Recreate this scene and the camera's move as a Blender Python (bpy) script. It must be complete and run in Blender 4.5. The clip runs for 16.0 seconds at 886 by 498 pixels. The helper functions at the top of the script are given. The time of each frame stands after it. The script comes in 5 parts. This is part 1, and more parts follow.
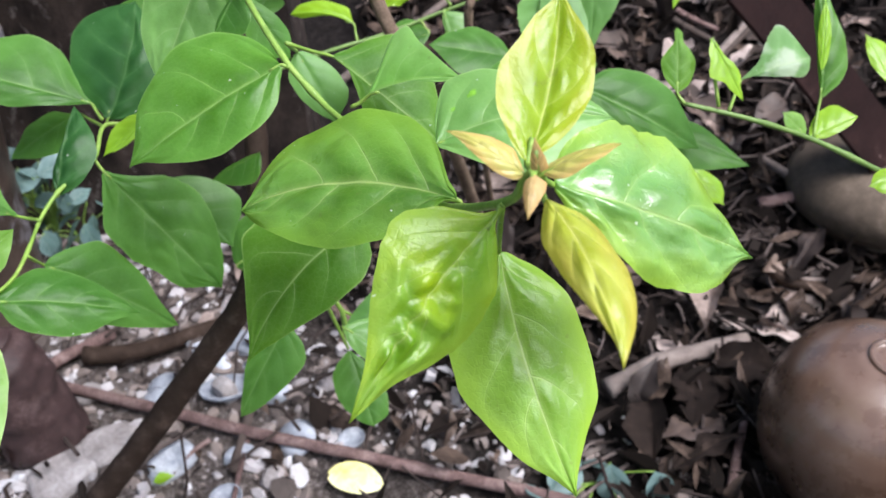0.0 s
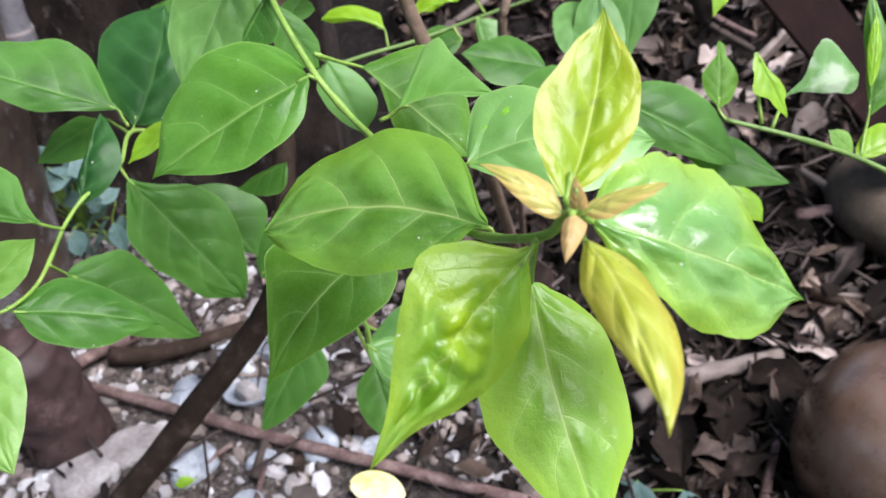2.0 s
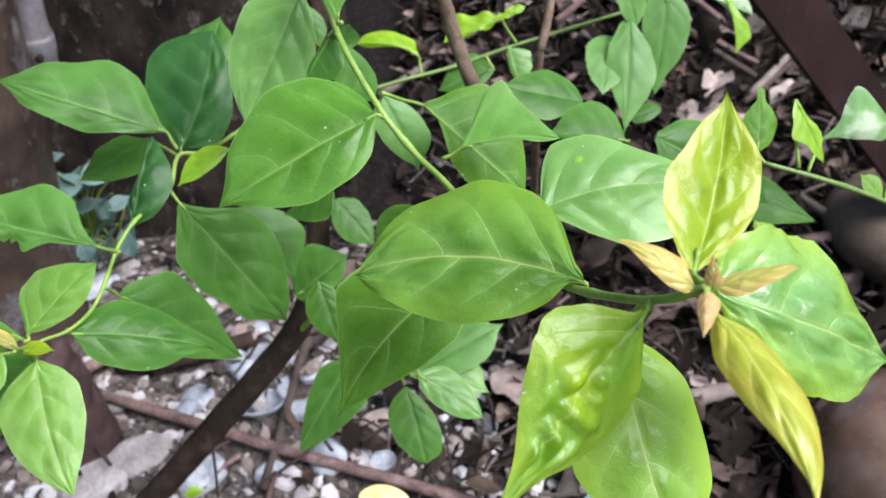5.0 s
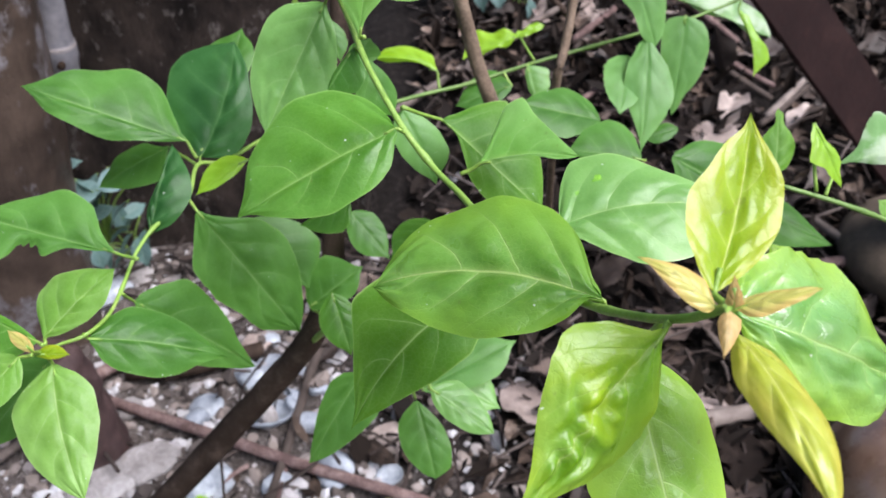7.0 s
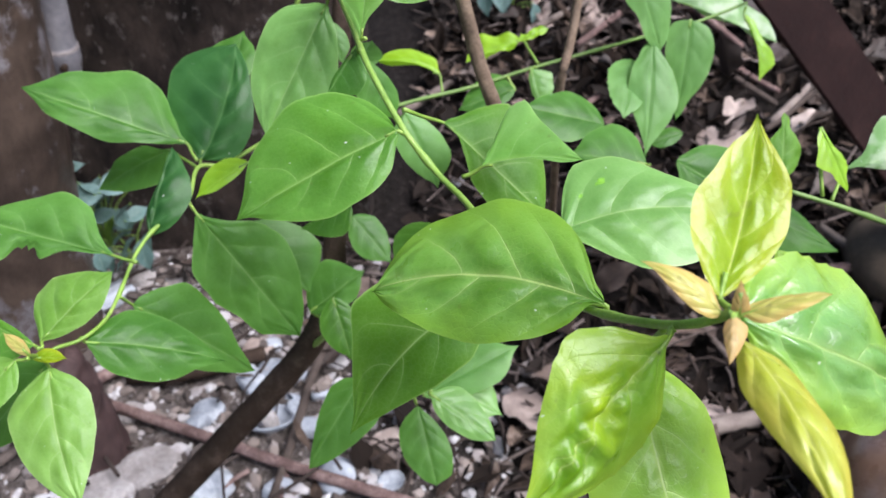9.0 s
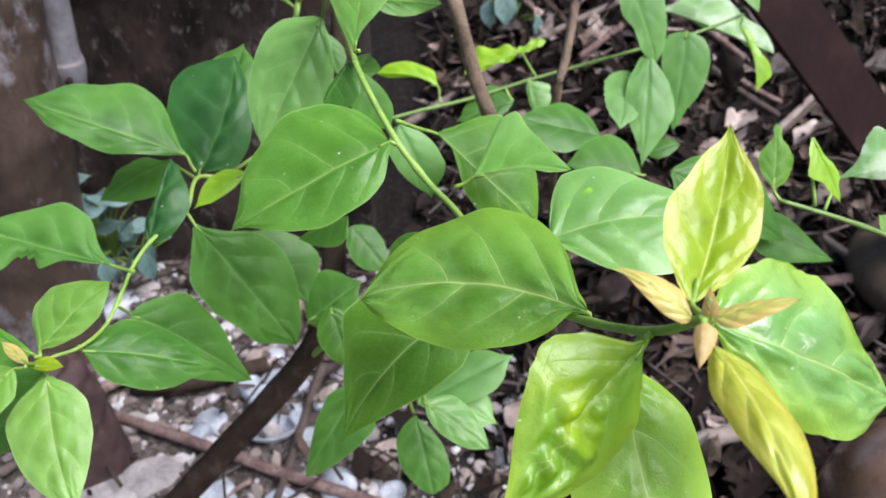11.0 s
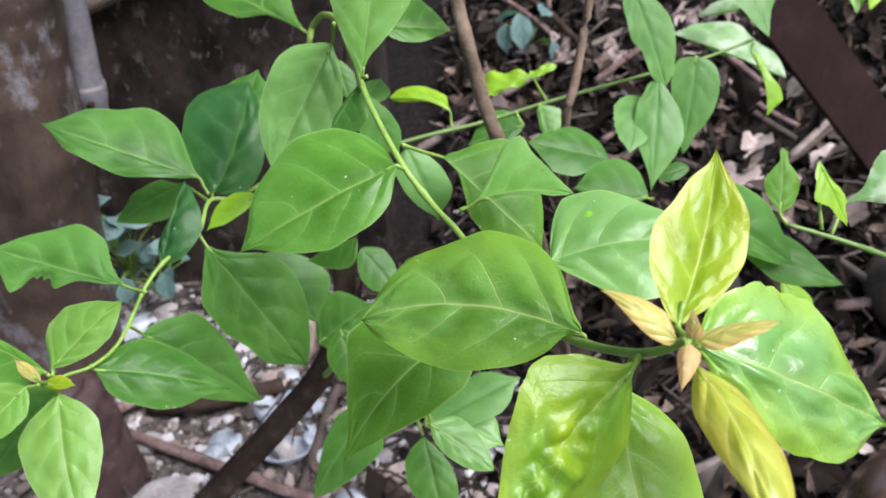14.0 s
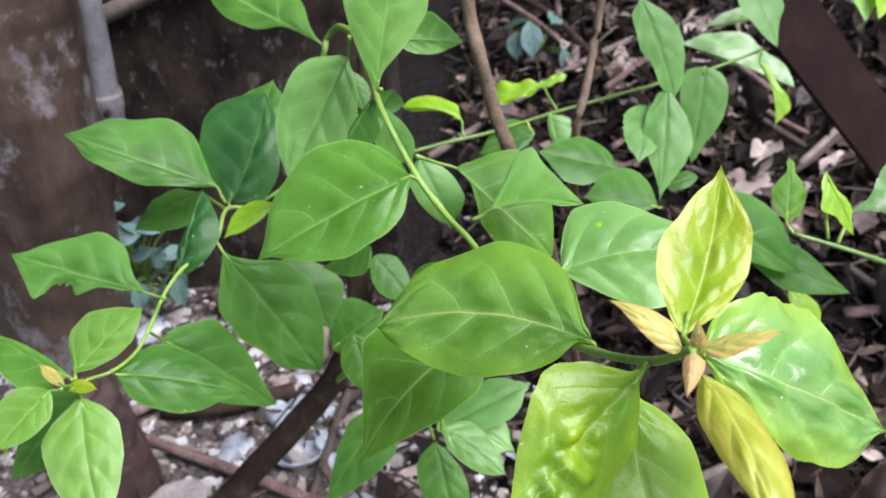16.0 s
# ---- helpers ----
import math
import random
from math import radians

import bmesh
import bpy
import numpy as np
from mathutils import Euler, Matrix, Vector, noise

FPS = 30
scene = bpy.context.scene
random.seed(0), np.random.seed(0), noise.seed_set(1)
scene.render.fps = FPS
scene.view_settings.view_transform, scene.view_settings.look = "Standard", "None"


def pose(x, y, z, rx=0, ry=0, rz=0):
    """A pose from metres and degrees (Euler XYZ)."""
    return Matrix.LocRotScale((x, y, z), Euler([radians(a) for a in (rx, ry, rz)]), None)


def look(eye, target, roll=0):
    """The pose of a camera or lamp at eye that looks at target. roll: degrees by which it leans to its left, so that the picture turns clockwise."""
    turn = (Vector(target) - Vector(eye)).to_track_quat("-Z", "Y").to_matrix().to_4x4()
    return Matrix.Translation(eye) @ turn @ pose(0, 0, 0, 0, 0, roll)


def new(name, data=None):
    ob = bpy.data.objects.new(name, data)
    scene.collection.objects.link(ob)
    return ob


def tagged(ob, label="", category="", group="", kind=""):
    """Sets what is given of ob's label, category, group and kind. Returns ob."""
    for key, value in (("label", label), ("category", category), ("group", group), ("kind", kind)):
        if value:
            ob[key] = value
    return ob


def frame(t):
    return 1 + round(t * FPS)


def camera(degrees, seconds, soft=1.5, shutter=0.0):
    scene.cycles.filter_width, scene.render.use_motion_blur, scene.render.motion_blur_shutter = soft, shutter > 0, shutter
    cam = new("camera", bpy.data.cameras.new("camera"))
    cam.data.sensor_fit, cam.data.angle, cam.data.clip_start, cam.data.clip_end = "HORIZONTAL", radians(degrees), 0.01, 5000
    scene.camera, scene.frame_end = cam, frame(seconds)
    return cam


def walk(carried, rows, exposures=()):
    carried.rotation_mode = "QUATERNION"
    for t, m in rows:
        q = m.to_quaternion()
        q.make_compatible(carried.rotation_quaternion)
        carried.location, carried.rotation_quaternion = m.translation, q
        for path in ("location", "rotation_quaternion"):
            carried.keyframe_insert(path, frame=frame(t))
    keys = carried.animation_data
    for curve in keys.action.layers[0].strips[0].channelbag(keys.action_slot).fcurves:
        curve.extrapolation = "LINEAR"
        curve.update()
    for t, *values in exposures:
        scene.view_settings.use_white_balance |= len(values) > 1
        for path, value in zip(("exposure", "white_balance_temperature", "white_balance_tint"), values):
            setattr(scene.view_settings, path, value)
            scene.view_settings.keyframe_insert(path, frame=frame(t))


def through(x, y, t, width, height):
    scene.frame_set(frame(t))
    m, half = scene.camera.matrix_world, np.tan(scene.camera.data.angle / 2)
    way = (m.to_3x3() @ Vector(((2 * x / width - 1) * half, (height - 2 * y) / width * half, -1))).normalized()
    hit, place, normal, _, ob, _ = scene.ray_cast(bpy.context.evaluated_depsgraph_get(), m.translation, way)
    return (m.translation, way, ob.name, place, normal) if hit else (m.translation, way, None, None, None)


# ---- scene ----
cam = camera(55.0, 16.0, soft=1.5)
cam.data.dof.use_dof, cam.data.dof.focus_distance, cam.data.dof.aperture_fstop = True, 0.29, 22.0
PATH = [
    (0, 0.0459, -0.0192, 0.7545, 50.43, 2.51, -3.43),
    (0.5, 0.0495, -0.0088, 0.7678, 48.51, 2.67, -2.29),
    (1, 0.0476, -0.0110, 0.7668, 48.73, 2.80, -1.55),
    (1.5, 0.0333, -0.0085, 0.7617, 49.38, 2.26, -2.10),
    (2, 0.0460, -0.0030, 0.7531, 50.49, 2.79, -1.27),
    (2.5, 0.0366, -0.0005, 0.7624, 50.18, 2.01, -2.21),
    (3, 0.0349, -0.0050, 0.7667, 50.55, 1.85, -1.75),
    (3.5, 0.0383, -0.0060, 0.7698, 50.55, 1.83, -0.83),
    (4, 0.0264, -0.0041, 0.7716, 50.38, 1.29, -1.18),
    (6.5, 0.0047, -0.0020, 0.7740, 51.66, 0.10, -0.59),
    (7, 0.0065, -0.0037, 0.7738, 51.83, 0.01, 0.02),
    (7.5, 0.0067, -0.0057, 0.7672, 52.27, 0.23, -0.05),
    (8, 0.0049, -0.0035, 0.7671, 52.25, 0.24, -0.12),
    (8.5, 0.0063, 0.0002, 0.7689, 52.16, 0.04, 0.23),
    (11, 0.0151, -0.0041, 0.7719, 52.98, 0.33, 0.77),
    (11.5, 0.0186, -0.0050, 0.7710, 53.43, 0.51, 1.00),
    (12, 0.0191, -0.0078, 0.7715, 53.75, 0.62, 1.17),
    (12.5, 0.0199, -0.0099, 0.7742, 53.97, 0.57, 1.46),
    (13, 0.0205, -0.0104, 0.7766, 54.16, 0.65, 1.79),
    (13.5, 0.0232, -0.0101, 0.7767, 54.25, 0.75, 1.94),
    (14, 0.0226, -0.0079, 0.7747, 54.50, 0.97, 2.00),
    (14.5, 0.0232, -0.0046, 0.7748, 54.54, 1.15, 2.15),
    (15, 0.0262, -0.0084, 0.7743, 54.75, 1.29, 2.57),
    (15.5, 0.0253, -0.0121, 0.7787, 54.75, 1.34, 2.72),
    (16, 0.0213, -0.0150, 0.7819, 54.85, 1.22, 2.59),
]
walk(cam, [(r[0], pose(*r[1:])) for r in PATH])

# ---- light: an overcast sky, soft from above ----
world = bpy.data.worlds.new("sky")
scene.world = world
world.use_nodes = True
wn = world.node_tree
sky = wn.nodes.new("ShaderNodeTexSky")
sky.sky_type, sky.sun_disc = "NISHITA", False
sky.sun_elevation, sky.sun_rotation = radians(58), radians(120)
sky.air_density, sky.dust_density = 1.0, 4.0
wn.nodes["Background"].inputs["Strength"].default_value = 0.12
wn.links.new(sky.outputs["Color"], wn.nodes["Background"].inputs["Color"])
sun = new("sun", bpy.data.lights.new("sun", "SUN"))
sun.data.energy, sun.data.angle, sun.data.color = 4.1, radians(38), (0.97, 0.98, 1.07)
sun.matrix_world = look((3.8, -2.2, 7.2), (0, 0, 0))
scene.view_settings.exposure = 0.64


# ---- materials ----
class Nodes:
    """Short way to wire a node material."""

    def __init__(self, name):
        self.mat = bpy.data.materials.new(name)
        self.mat.use_nodes = True
        self.t = self.mat.node_tree
        self.t.nodes.clear()
        self.out = self.t.nodes.new("ShaderNodeOutputMaterial")

    def n(self, kind, **values):
        node = self.t.nodes.new("ShaderNode" + kind)
        for key, v in values.items():
            key = key.replace("_", " ")
            for s in node.inputs:
                if s.name.lower() == key.lower():
                    self.put(s, v)
                    break
        return node

    def put(self, socket, v):
        if isinstance(v, bpy.types.NodeSocket):
            self.t.links.new(v, socket)
        else:
            socket.default_value = v

    def math(self, op, a, b=0.0, c=0.0):
        node = self.t.nodes.new("ShaderNodeMath")
        node.operation = op
        for s, v in zip(node.inputs, (a, b, c)):
            self.put(s, v)
        return node.outputs[0]

    def mix(self, fac, a, b):
        node = self.t.nodes.new("ShaderNodeMix")
        node.data_type = "RGBA"
        self.put(node.inputs[0], fac)
        self.put(node.inputs[6], a)
        self.put(node.inputs[7], b)
        return node.outputs[2]

    def ramp(self, fac, stops):
        node = self.t.nodes.new("ShaderNodeValToRGB")
        while len(node.color_ramp.elements) < len(stops):
            node.color_ramp.elements.new(0.5)
        for e, (p, c) in zip(node.color_ramp.elements, stops):
            e.position, e.color = p, (*c, 1)
        self.put(node.inputs[0], fac)
        return node.outputs[0]

    def noise(self, scale, detail=4.0, rough=0.55, where=None):
        node = self.n("TexNoise", scale=scale, detail=detail, roughness=rough)
        self.put(node.inputs["Vector"], where or self.n("TexCoord").outputs["Object"])
        return node.outputs["Fac"]

    def range(self, v, a, b, lo=0.0, hi=1.0):
        node = self.n("MapRange", from_min=a, from_max=b, to_min=lo, to_max=hi)
        self.put(node.inputs["Value"], v)
        return node.outputs[0]

    def bump(self, height, strength, distance):
        return self.n("Bump", strength=strength, distance=distance, height=height).outputs[0]

    def end(self, shader):
        self.t.links.new(shader, self.out.inputs["Surface"])
        return self.mat


def rgb(*c):
    return (*c, 1.0)


def leaf_material(name, deep, pale, vein, through, gloss=0.27, veins=4.2, blotch=None, shine=0.6, relief=0.50, rim=None, ink=0.66, coat=0.0, stripe=1.0, patch=0.62):
    """A living leaf: blade with midrib, side veins and fine netting, glossy cuticle, light let through."""
    deep, pale = [(r, g, b * 1.2 + 0.004) for r, g, b in (deep, pale)]
    k = Nodes(name)
    uv = k.n("UVMap").outputs[0]
    sep = k.n("SeparateXYZ", vector=uv)
    u, v = sep.outputs[0], k.math("MULTIPLY_ADD", sep.outputs[1], 2.0, -1.0)
    side = k.math("ABSOLUTE", v)
    rand = k.n("ObjectInfo").outputs["Random"]
    obj = k.n("TexCoord").outputs["Object"]
    # side veins sweep forward towards the tip
    wob = k.math("MULTIPLY", k.math("SUBTRACT", k.noise(60, 2, 0.5, obj), 0.5), 0.06)
    s = k.math("SUBTRACT", k.math("POWER", u, 0.85), k.math("MULTIPLY", k.math("POWER", side, 1.35), 0.30))
    s = k.math("ADD", k.math("ADD", s, wob), k.math("MULTIPLY", k.math("SIGN", v), 0.04))
    cell = k.math("ABSOLUTE", k.math("SUBTRACT", k.math("FRACT", k.math("MULTIPLY", s, veins)), 0.5))
    lateral = k.range(cell, 0.004, 0.020, 1.0, 0.0)
    lateral = k.math("MULTIPLY", k.math("MULTIPLY", lateral, k.range(side, 0.35, 0.92, 1.0, 0.0)), k.range(u, 0.74, 0.9, 1.0, 0.0))
    mid = k.range(side, 0.008, 0.024, 1.0, 0.0)
    bulge = k.math("POWER", k.math("MULTIPLY", cell, 2.0), 0.6)
    bend = k.n("TexNoise", scale=70.0, detail=2.0, vector=obj)
    way = k.n("VectorMath")
    way.operation = "MULTIPLY_ADD"
    k.put(way.inputs[0], bend.outputs["Color"])
    way.inputs[1].default_value = (0.012, 0.012, 0.012)
    k.put(way.inputs[2], obj)
    web = k.n("TexVoronoi", scale=120.0, vector=way.outputs[0])
    web.feature = "DISTANCE_TO_EDGE"
    minor = k.range(web.outputs["Distance"], 0.0, 0.045, 1.0, 0.0)
    vor = k.n("TexVoronoi", scale=420.0, vector=obj)
    vor.feature = "DISTANCE_TO_EDGE"
    net = k.range(vor.outputs["Distance"], 0.0, 0.12, 1.0, 0.0)
    lines = k.math("MAXIMUM", k.math("MULTIPLY", mid, 0.85), k.math("MULTIPLY", lateral, 0.55))
    broad = k.noise(24, 2, 0.5, obj)
    tone = k.math("ADD", k.math("MULTIPLY", broad, 0.80), k.math("MULTIPLY", rand, 0.22))
    tone = k.math("ADD", tone, k.math("MULTIPLY", k.math("SUBTRACT", side, 0.45), 0.20))
    blade = k.mix(k.range(tone, 0.36, 0.72), rgb(*deep), rgb(*pale))
    cells = k.noise(85, 3, 0.55, obj)
    dim = k.n("HueSaturation", color=blade, value=0.78, saturation=1.06, hue=0.5, fac=1.0)
    blade = k.mix(k.range(cells, 0.44, 0.68, 0.0, 0.75), blade, dim.outputs[0])
    blade = k.mix(k.math("MULTIPLY", net, 0.10), blade, rgb(*vein))
    blade = k.mix(k.math("MULTIPLY", minor, 0.07), blade, rgb(*vein))
    between = k.math("MULTIPLY", k.range(cell, 0.10, 0.38), k.range(side, 0.25, 1.0, 1.0, 0.25))
    between = k.math("MULTIPLY", between, k.range(k.noise(34, 3, 0.6, obj), 0.33, 0.60))
    dim = k.n("HueSaturation", color=blade, value=0.66, saturation=1.10, hue=0.5, fac=1.0)
    blade = k.mix(k.math("MULTIPLY", between, 0.85 * stripe), blade, dim.outputs[0])
    halo = k.math("MULTIPLY", k.range(cell, 0.01, 0.09, 0.8, 0.0), k.range(side, 0.2, 0.95, 1.0, 0.1))
    halo = k.math("MAXIMUM", halo, k.range(side, 0.01, 0.10, 1.0, 0.0))
    blade = k.mix(k.math("MULTIPLY", halo, 0.26 * stripe), blade, rgb(*vein))
    margin = k.range(side, 0.965, 0.990)
    blade = k.mix(k.math("MULTIPLY", margin, 0.55), blade, rgb(*vein))
    if rim:
        edge = k.math("ADD", side, k.math("MULTIPLY", k.math("SUBTRACT", k.noise(70, 3, 0.6, obj), 0.5), 0.9))
        blade = k.mix(k.range(edge, 0.40, 1.05, 0.0, 0.85), blade, rgb(*rim))
    if blotch:
        blade = k.mix(k.range(k.noise(55, 3, 0.5, obj), 0.5, patch, 0.0, 0.8), blade, rgb(*blotch))
    spots = k.range(k.noise(260, 1, 0.4, obj), 0.745, 0.77)
    blade = k.mix(k.math("MULTIPLY", spots, 0.3), blade, rgb(0.10, 0.08, 0.03))
    dust = k.range(k.noise(520, 0, 0.0, obj), 0.86, 0.88)
    blade = k.mix(k.math("MULTIPLY", dust, 0.7), blade, rgb(0.7, 0.75, 0.62))
    col = k.mix(k.math("MULTIPLY", lines, ink), blade, rgb(*vein))
    crinkle = k.math("ADD", k.math("MULTIPLY", k.noise(120, 3, 0.55, obj), 0.65), k.math("MULTIPLY", k.noise(330, 2, 0.6, obj), 0.28))
    h = k.math("ADD", k.math("MULTIPLY", lines, -0.22), k.math("ADD", k.math("MULTIPLY", net, -0.05), crinkle))
    h = k.math("ADD", h, k.math("ADD", k.math("MULTIPLY", minor, -0.025), k.math("MULTIPLY", bulge, 0.3)))
    bump = k.bump(h, relief, 0.0007)
    rough = k.range(k.noise(70, 3, 0.6, obj), 0.3, 0.7, gloss - 0.02, gloss + 0.10)
    p = k.n("BsdfPrincipled", base_color=col, roughness=rough, normal=bump, ior=1.45)
    p.inputs["Specular IOR Level"].default_value = shine
    p.inputs["Coat Weight"].default_value, p.inputs["Coat Roughness"].default_value = coat, 0.2
    tr = k.n("BsdfTranslucent", color=k.mix(k.math("MULTIPLY", lines, 0.5), rgb(*through), col), normal=bump)
    m = k.n("MixShader", fac=0.37)
    k.put(m.inputs[1], p.outputs[0])
    k.put(m.inputs[2], tr.outputs[0])
    return k.end(m.outputs[0])


LIME = leaf_material("leaf_lime_green", (0.19, 0.41, 0.032), (0.35, 0.58, 0.10), (0.54, 0.68, 0.24), (0.50, 0.74, 0.06), gloss=0.28, shine=0.6, relief=0.8, rim=(0.34, 0.56, 0.05))
GREEN = leaf_material("leaf_fresh_green", (0.042, 0.145, 0.010), (0.112, 0.288, 0.032), (0.30, 0.50, 0.13), (0.25, 0.54, 0.02), gloss=0.30, shine=0.44, relief=0.9, stripe=0.7)
MID = leaf_material("leaf_mid_green", (0.040, 0.132, 0.014), (0.097, 0.250, 0.036), (0.23, 0.41, 0.12), (0.20, 0.46, 0.025), gloss=0.36, shine=0.32, relief=0.5, stripe=0.6, ink=0.6)
LEAFY = leaf_material("leaf_olive_lime", (0.046, 0.160, 0.013), (0.160, 0.355, 0.048), (0.40, 0.54, 0.17), (0.24, 0.46, 0.016), gloss=0.27, shine=0.65, relief=0.9, rim=(0.16, 0.32, 0.024), ink=0.85)
OLIVE = leaf_material("leaf_shaded_olive", (0.050, 0.160, 0.010), (0.125, 0.285, 0.026), (0.34, 0.50, 0.15), (0.24, 0.50, 0.016), gloss=0.42, shine=0.22, relief=0.5, ink=0.75, stripe=0.6)
SOFT = leaf_material("leaf_soft_green", (0.088, 0.225, 0.042), (0.165, 0.350, 0.082), (0.26, 0.44, 0.14), (0.24, 0.50, 0.04), gloss=0.40, shine=0.4, relief=0.3, ink=0.22, stripe=0.35)
SILKY = leaf_material("leaf_silky_green", (0.115, 0.28, 0.050), (0.21, 0.43, 0.095), (0.38, 0.57, 0.20), (0.30, 0.56, 0.05), gloss=0.31, shine=0.55, relief=0.5, stripe=0.45, ink=0.55)
SPRING = leaf_material("leaf_spring_green", (0.13, 0.29, 0.034), (0.22, 0.41, 0.08), (0.40, 0.56, 0.20), (0.35, 0.60, 0.05), gloss=0.34, shine=0.38, stripe=0.5, ink=0.6)
FRESH = leaf_material("leaf_fresh_lime", (0.17, 0.42, 0.06), (0.30, 0.58, 0.14), (0.46, 0.66, 0.24), (0.40, 0.74, 0.06), gloss=0.32, shine=0.5, stripe=0.5)
YOUNG = leaf_material("leaf_young_yellow", (0.22, 0.35, 0.009), (0.33, 0.46, 0.026), (0.56, 0.64, 0.16), (0.52, 0.70, 0.02), gloss=0.25, shine=0.5, relief=0.7, rim=(0.37, 0.39, 0.018), stripe=0.9)
GOLD = leaf_material("leaf_young_golden", (0.40, 0.46, 0.04), (0.56, 0.60, 0.11), (0.66, 0.66, 0.22), (0.70, 0.76, 0.06), gloss=0.27, shine=0.8, rim=(0.50, 0.40, 0.06))
BRONZE = leaf_material("leaf_young_bronze", (0.55, 0.52, 0.11), (0.74, 0.67, 0.27), (0.72, 0.60, 0.28), (0.80, 0.70, 0.20), gloss=0.32, veins=4.2, relief=0.8, rim=(0.70, 0.41, 0.14), stripe=0.6)
TAN = leaf_material("leaf_bud_pinkish", (0.50, 0.34, 0.11), (0.66, 0.49, 0.20), (0.66, 0.53, 0.28), (0.74, 0.52, 0.20), gloss=0.40, veins=4.2, relief=0.6, rim=(0.62, 0.35, 0.14), stripe=0.6)
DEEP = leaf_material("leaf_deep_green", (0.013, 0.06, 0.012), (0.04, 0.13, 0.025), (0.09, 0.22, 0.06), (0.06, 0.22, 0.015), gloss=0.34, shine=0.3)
SHINY = leaf_material("leaf_shiny_lime", (0.16, 0.38, 0.075), (0.28, 0.53, 0.15), (0.44, 0.62, 0.20), (0.46, 0.70, 0.06), gloss=0.24, shine=1.0, relief=1.0, rim=(0.31, 0.50, 0.04), coat=0.5)
PUCKER = leaf_material("leaf_puckered_lime", (0.12, 0.29, 0.016), (0.25, 0.43, 0.055), (0.42, 0.55, 0.15), (0.42, 0.64, 0.02), gloss=0.27, shine=0.55, relief=0.9, rim=(0.24, 0.38, 0.04), blotch=(0.30, 0.43, 0.010), patch=0.75)
BRIGHT = leaf_material("leaf_backlit_lime", (0.21, 0.43, 0.015), (0.31, 0.53, 0.03), (0.42, 0.62, 0.10), (0.50, 0.78, 0.02), stripe=0.6, ink=0.4)
# whitish blotch: bleached patches, and painted glare on the shiny leaf with ragged end
PALE = leaf_material("leaf_pale_bleached_and_glare", (0.16, 0.34, 0.09), (0.26, 0.44, 0.16), (0.40, 0.53, 0.27), (0.30, 0.50, 0.11), gloss=0.38, shine=0.35, blotch=(0.46, 0.55, 0.40))
WEED = leaf_material("leaf_blue_green", (0.12, 0.215, 0.17), (0.22, 0.34, 0.28), (0.32, 0.43, 0.36), (0.12, 0.24, 0.15), gloss=0.5)


def plain(name, stops, scale, rough, bump=0.3, dist=0.002, fine=None, metal=0.0, by_object=0.3, island=False, coat=0.0):
    """Noise-driven colour at two scales with fine relief; each object (or island) sits a little apart."""
    k = Nodes(name)
    obj = k.n("TexCoord").outputs["Object"]
    pick = k.n("NewGeometry").outputs["Random Per Island"] if island else k.n("ObjectInfo").outputs["Random"]
    big = k.noise(scale, 5, 0.6, obj)
    small = k.noise(fine or scale * 9, 4, 0.65, obj)
    tone = k.math("ADD", k.math("MULTIPLY", big, 0.65), k.math("MULTIPLY", small, 0.35))
    tone = k.math("ADD", k.range(tone, 0.32, 0.68, 0.0, 1.0 - by_object), k.math("MULTIPLY", pick, by_object))
    col = k.ramp(tone, stops)
    p = k.n("BsdfPrincipled", base_color=col, metallic=metal, roughness=k.range(small, 0.3, 0.7, max(0.05, rough - 0.1), min(1.0, rough + 0.1)),
            normal=k.bump(tone, bump, dist))
    p.inputs["Coat Weight"].default_value, p.inputs["Coat Roughness"].default_value = coat, 0.22
    p.inputs["Specular IOR Level"].default_value = 0.12 if rough > 0.65 else 0.5
    return k.end(p.outputs[0])


STEM = plain("green_stem", [(0.0, (0.11, 0.205, 0.03)), (0.6, (0.20, 0.325, 0.055)), (1.0, (0.32, 0.42, 0.11))], 45, 0.4, by_object=0.1)
TORN = plain("torn_leaf_skin", [(0.0, (0.07, 0.21, 0.010)), (0.7, (0.15, 0.36, 0.02)), (0.95, (0.20, 0.42, 0.04)), (1.0, (0.62, 0.72, 0.45))], 320, 0.4, by_object=0.0)
DULLSTEM = plain("dull_green_stem", [(0.0, (0.07, 0.14, 0.025)), (0.6, (0.13, 0.22, 0.05)), (1.0, (0.20, 0.27, 0.09))], 45, 0.5, by_object=0.1)
BARK = plain("young_bark", [(0.0, (0.06, 0.042, 0.032)), (0.5, (0.16, 0.115, 0.085)), (1.0, (0.27, 0.20, 0.15))], 60, 0.8, 0.5, by_object=0.1)
DARKBARK = plain("dark_wet_bark", [(0.0, (0.016, 0.010, 0.0075)), (0.6, (0.042, 0.028, 0.021)), (1.0, (0.10, 0.070, 0.056))], 50, 0.75, 0.6, by_object=0.05)

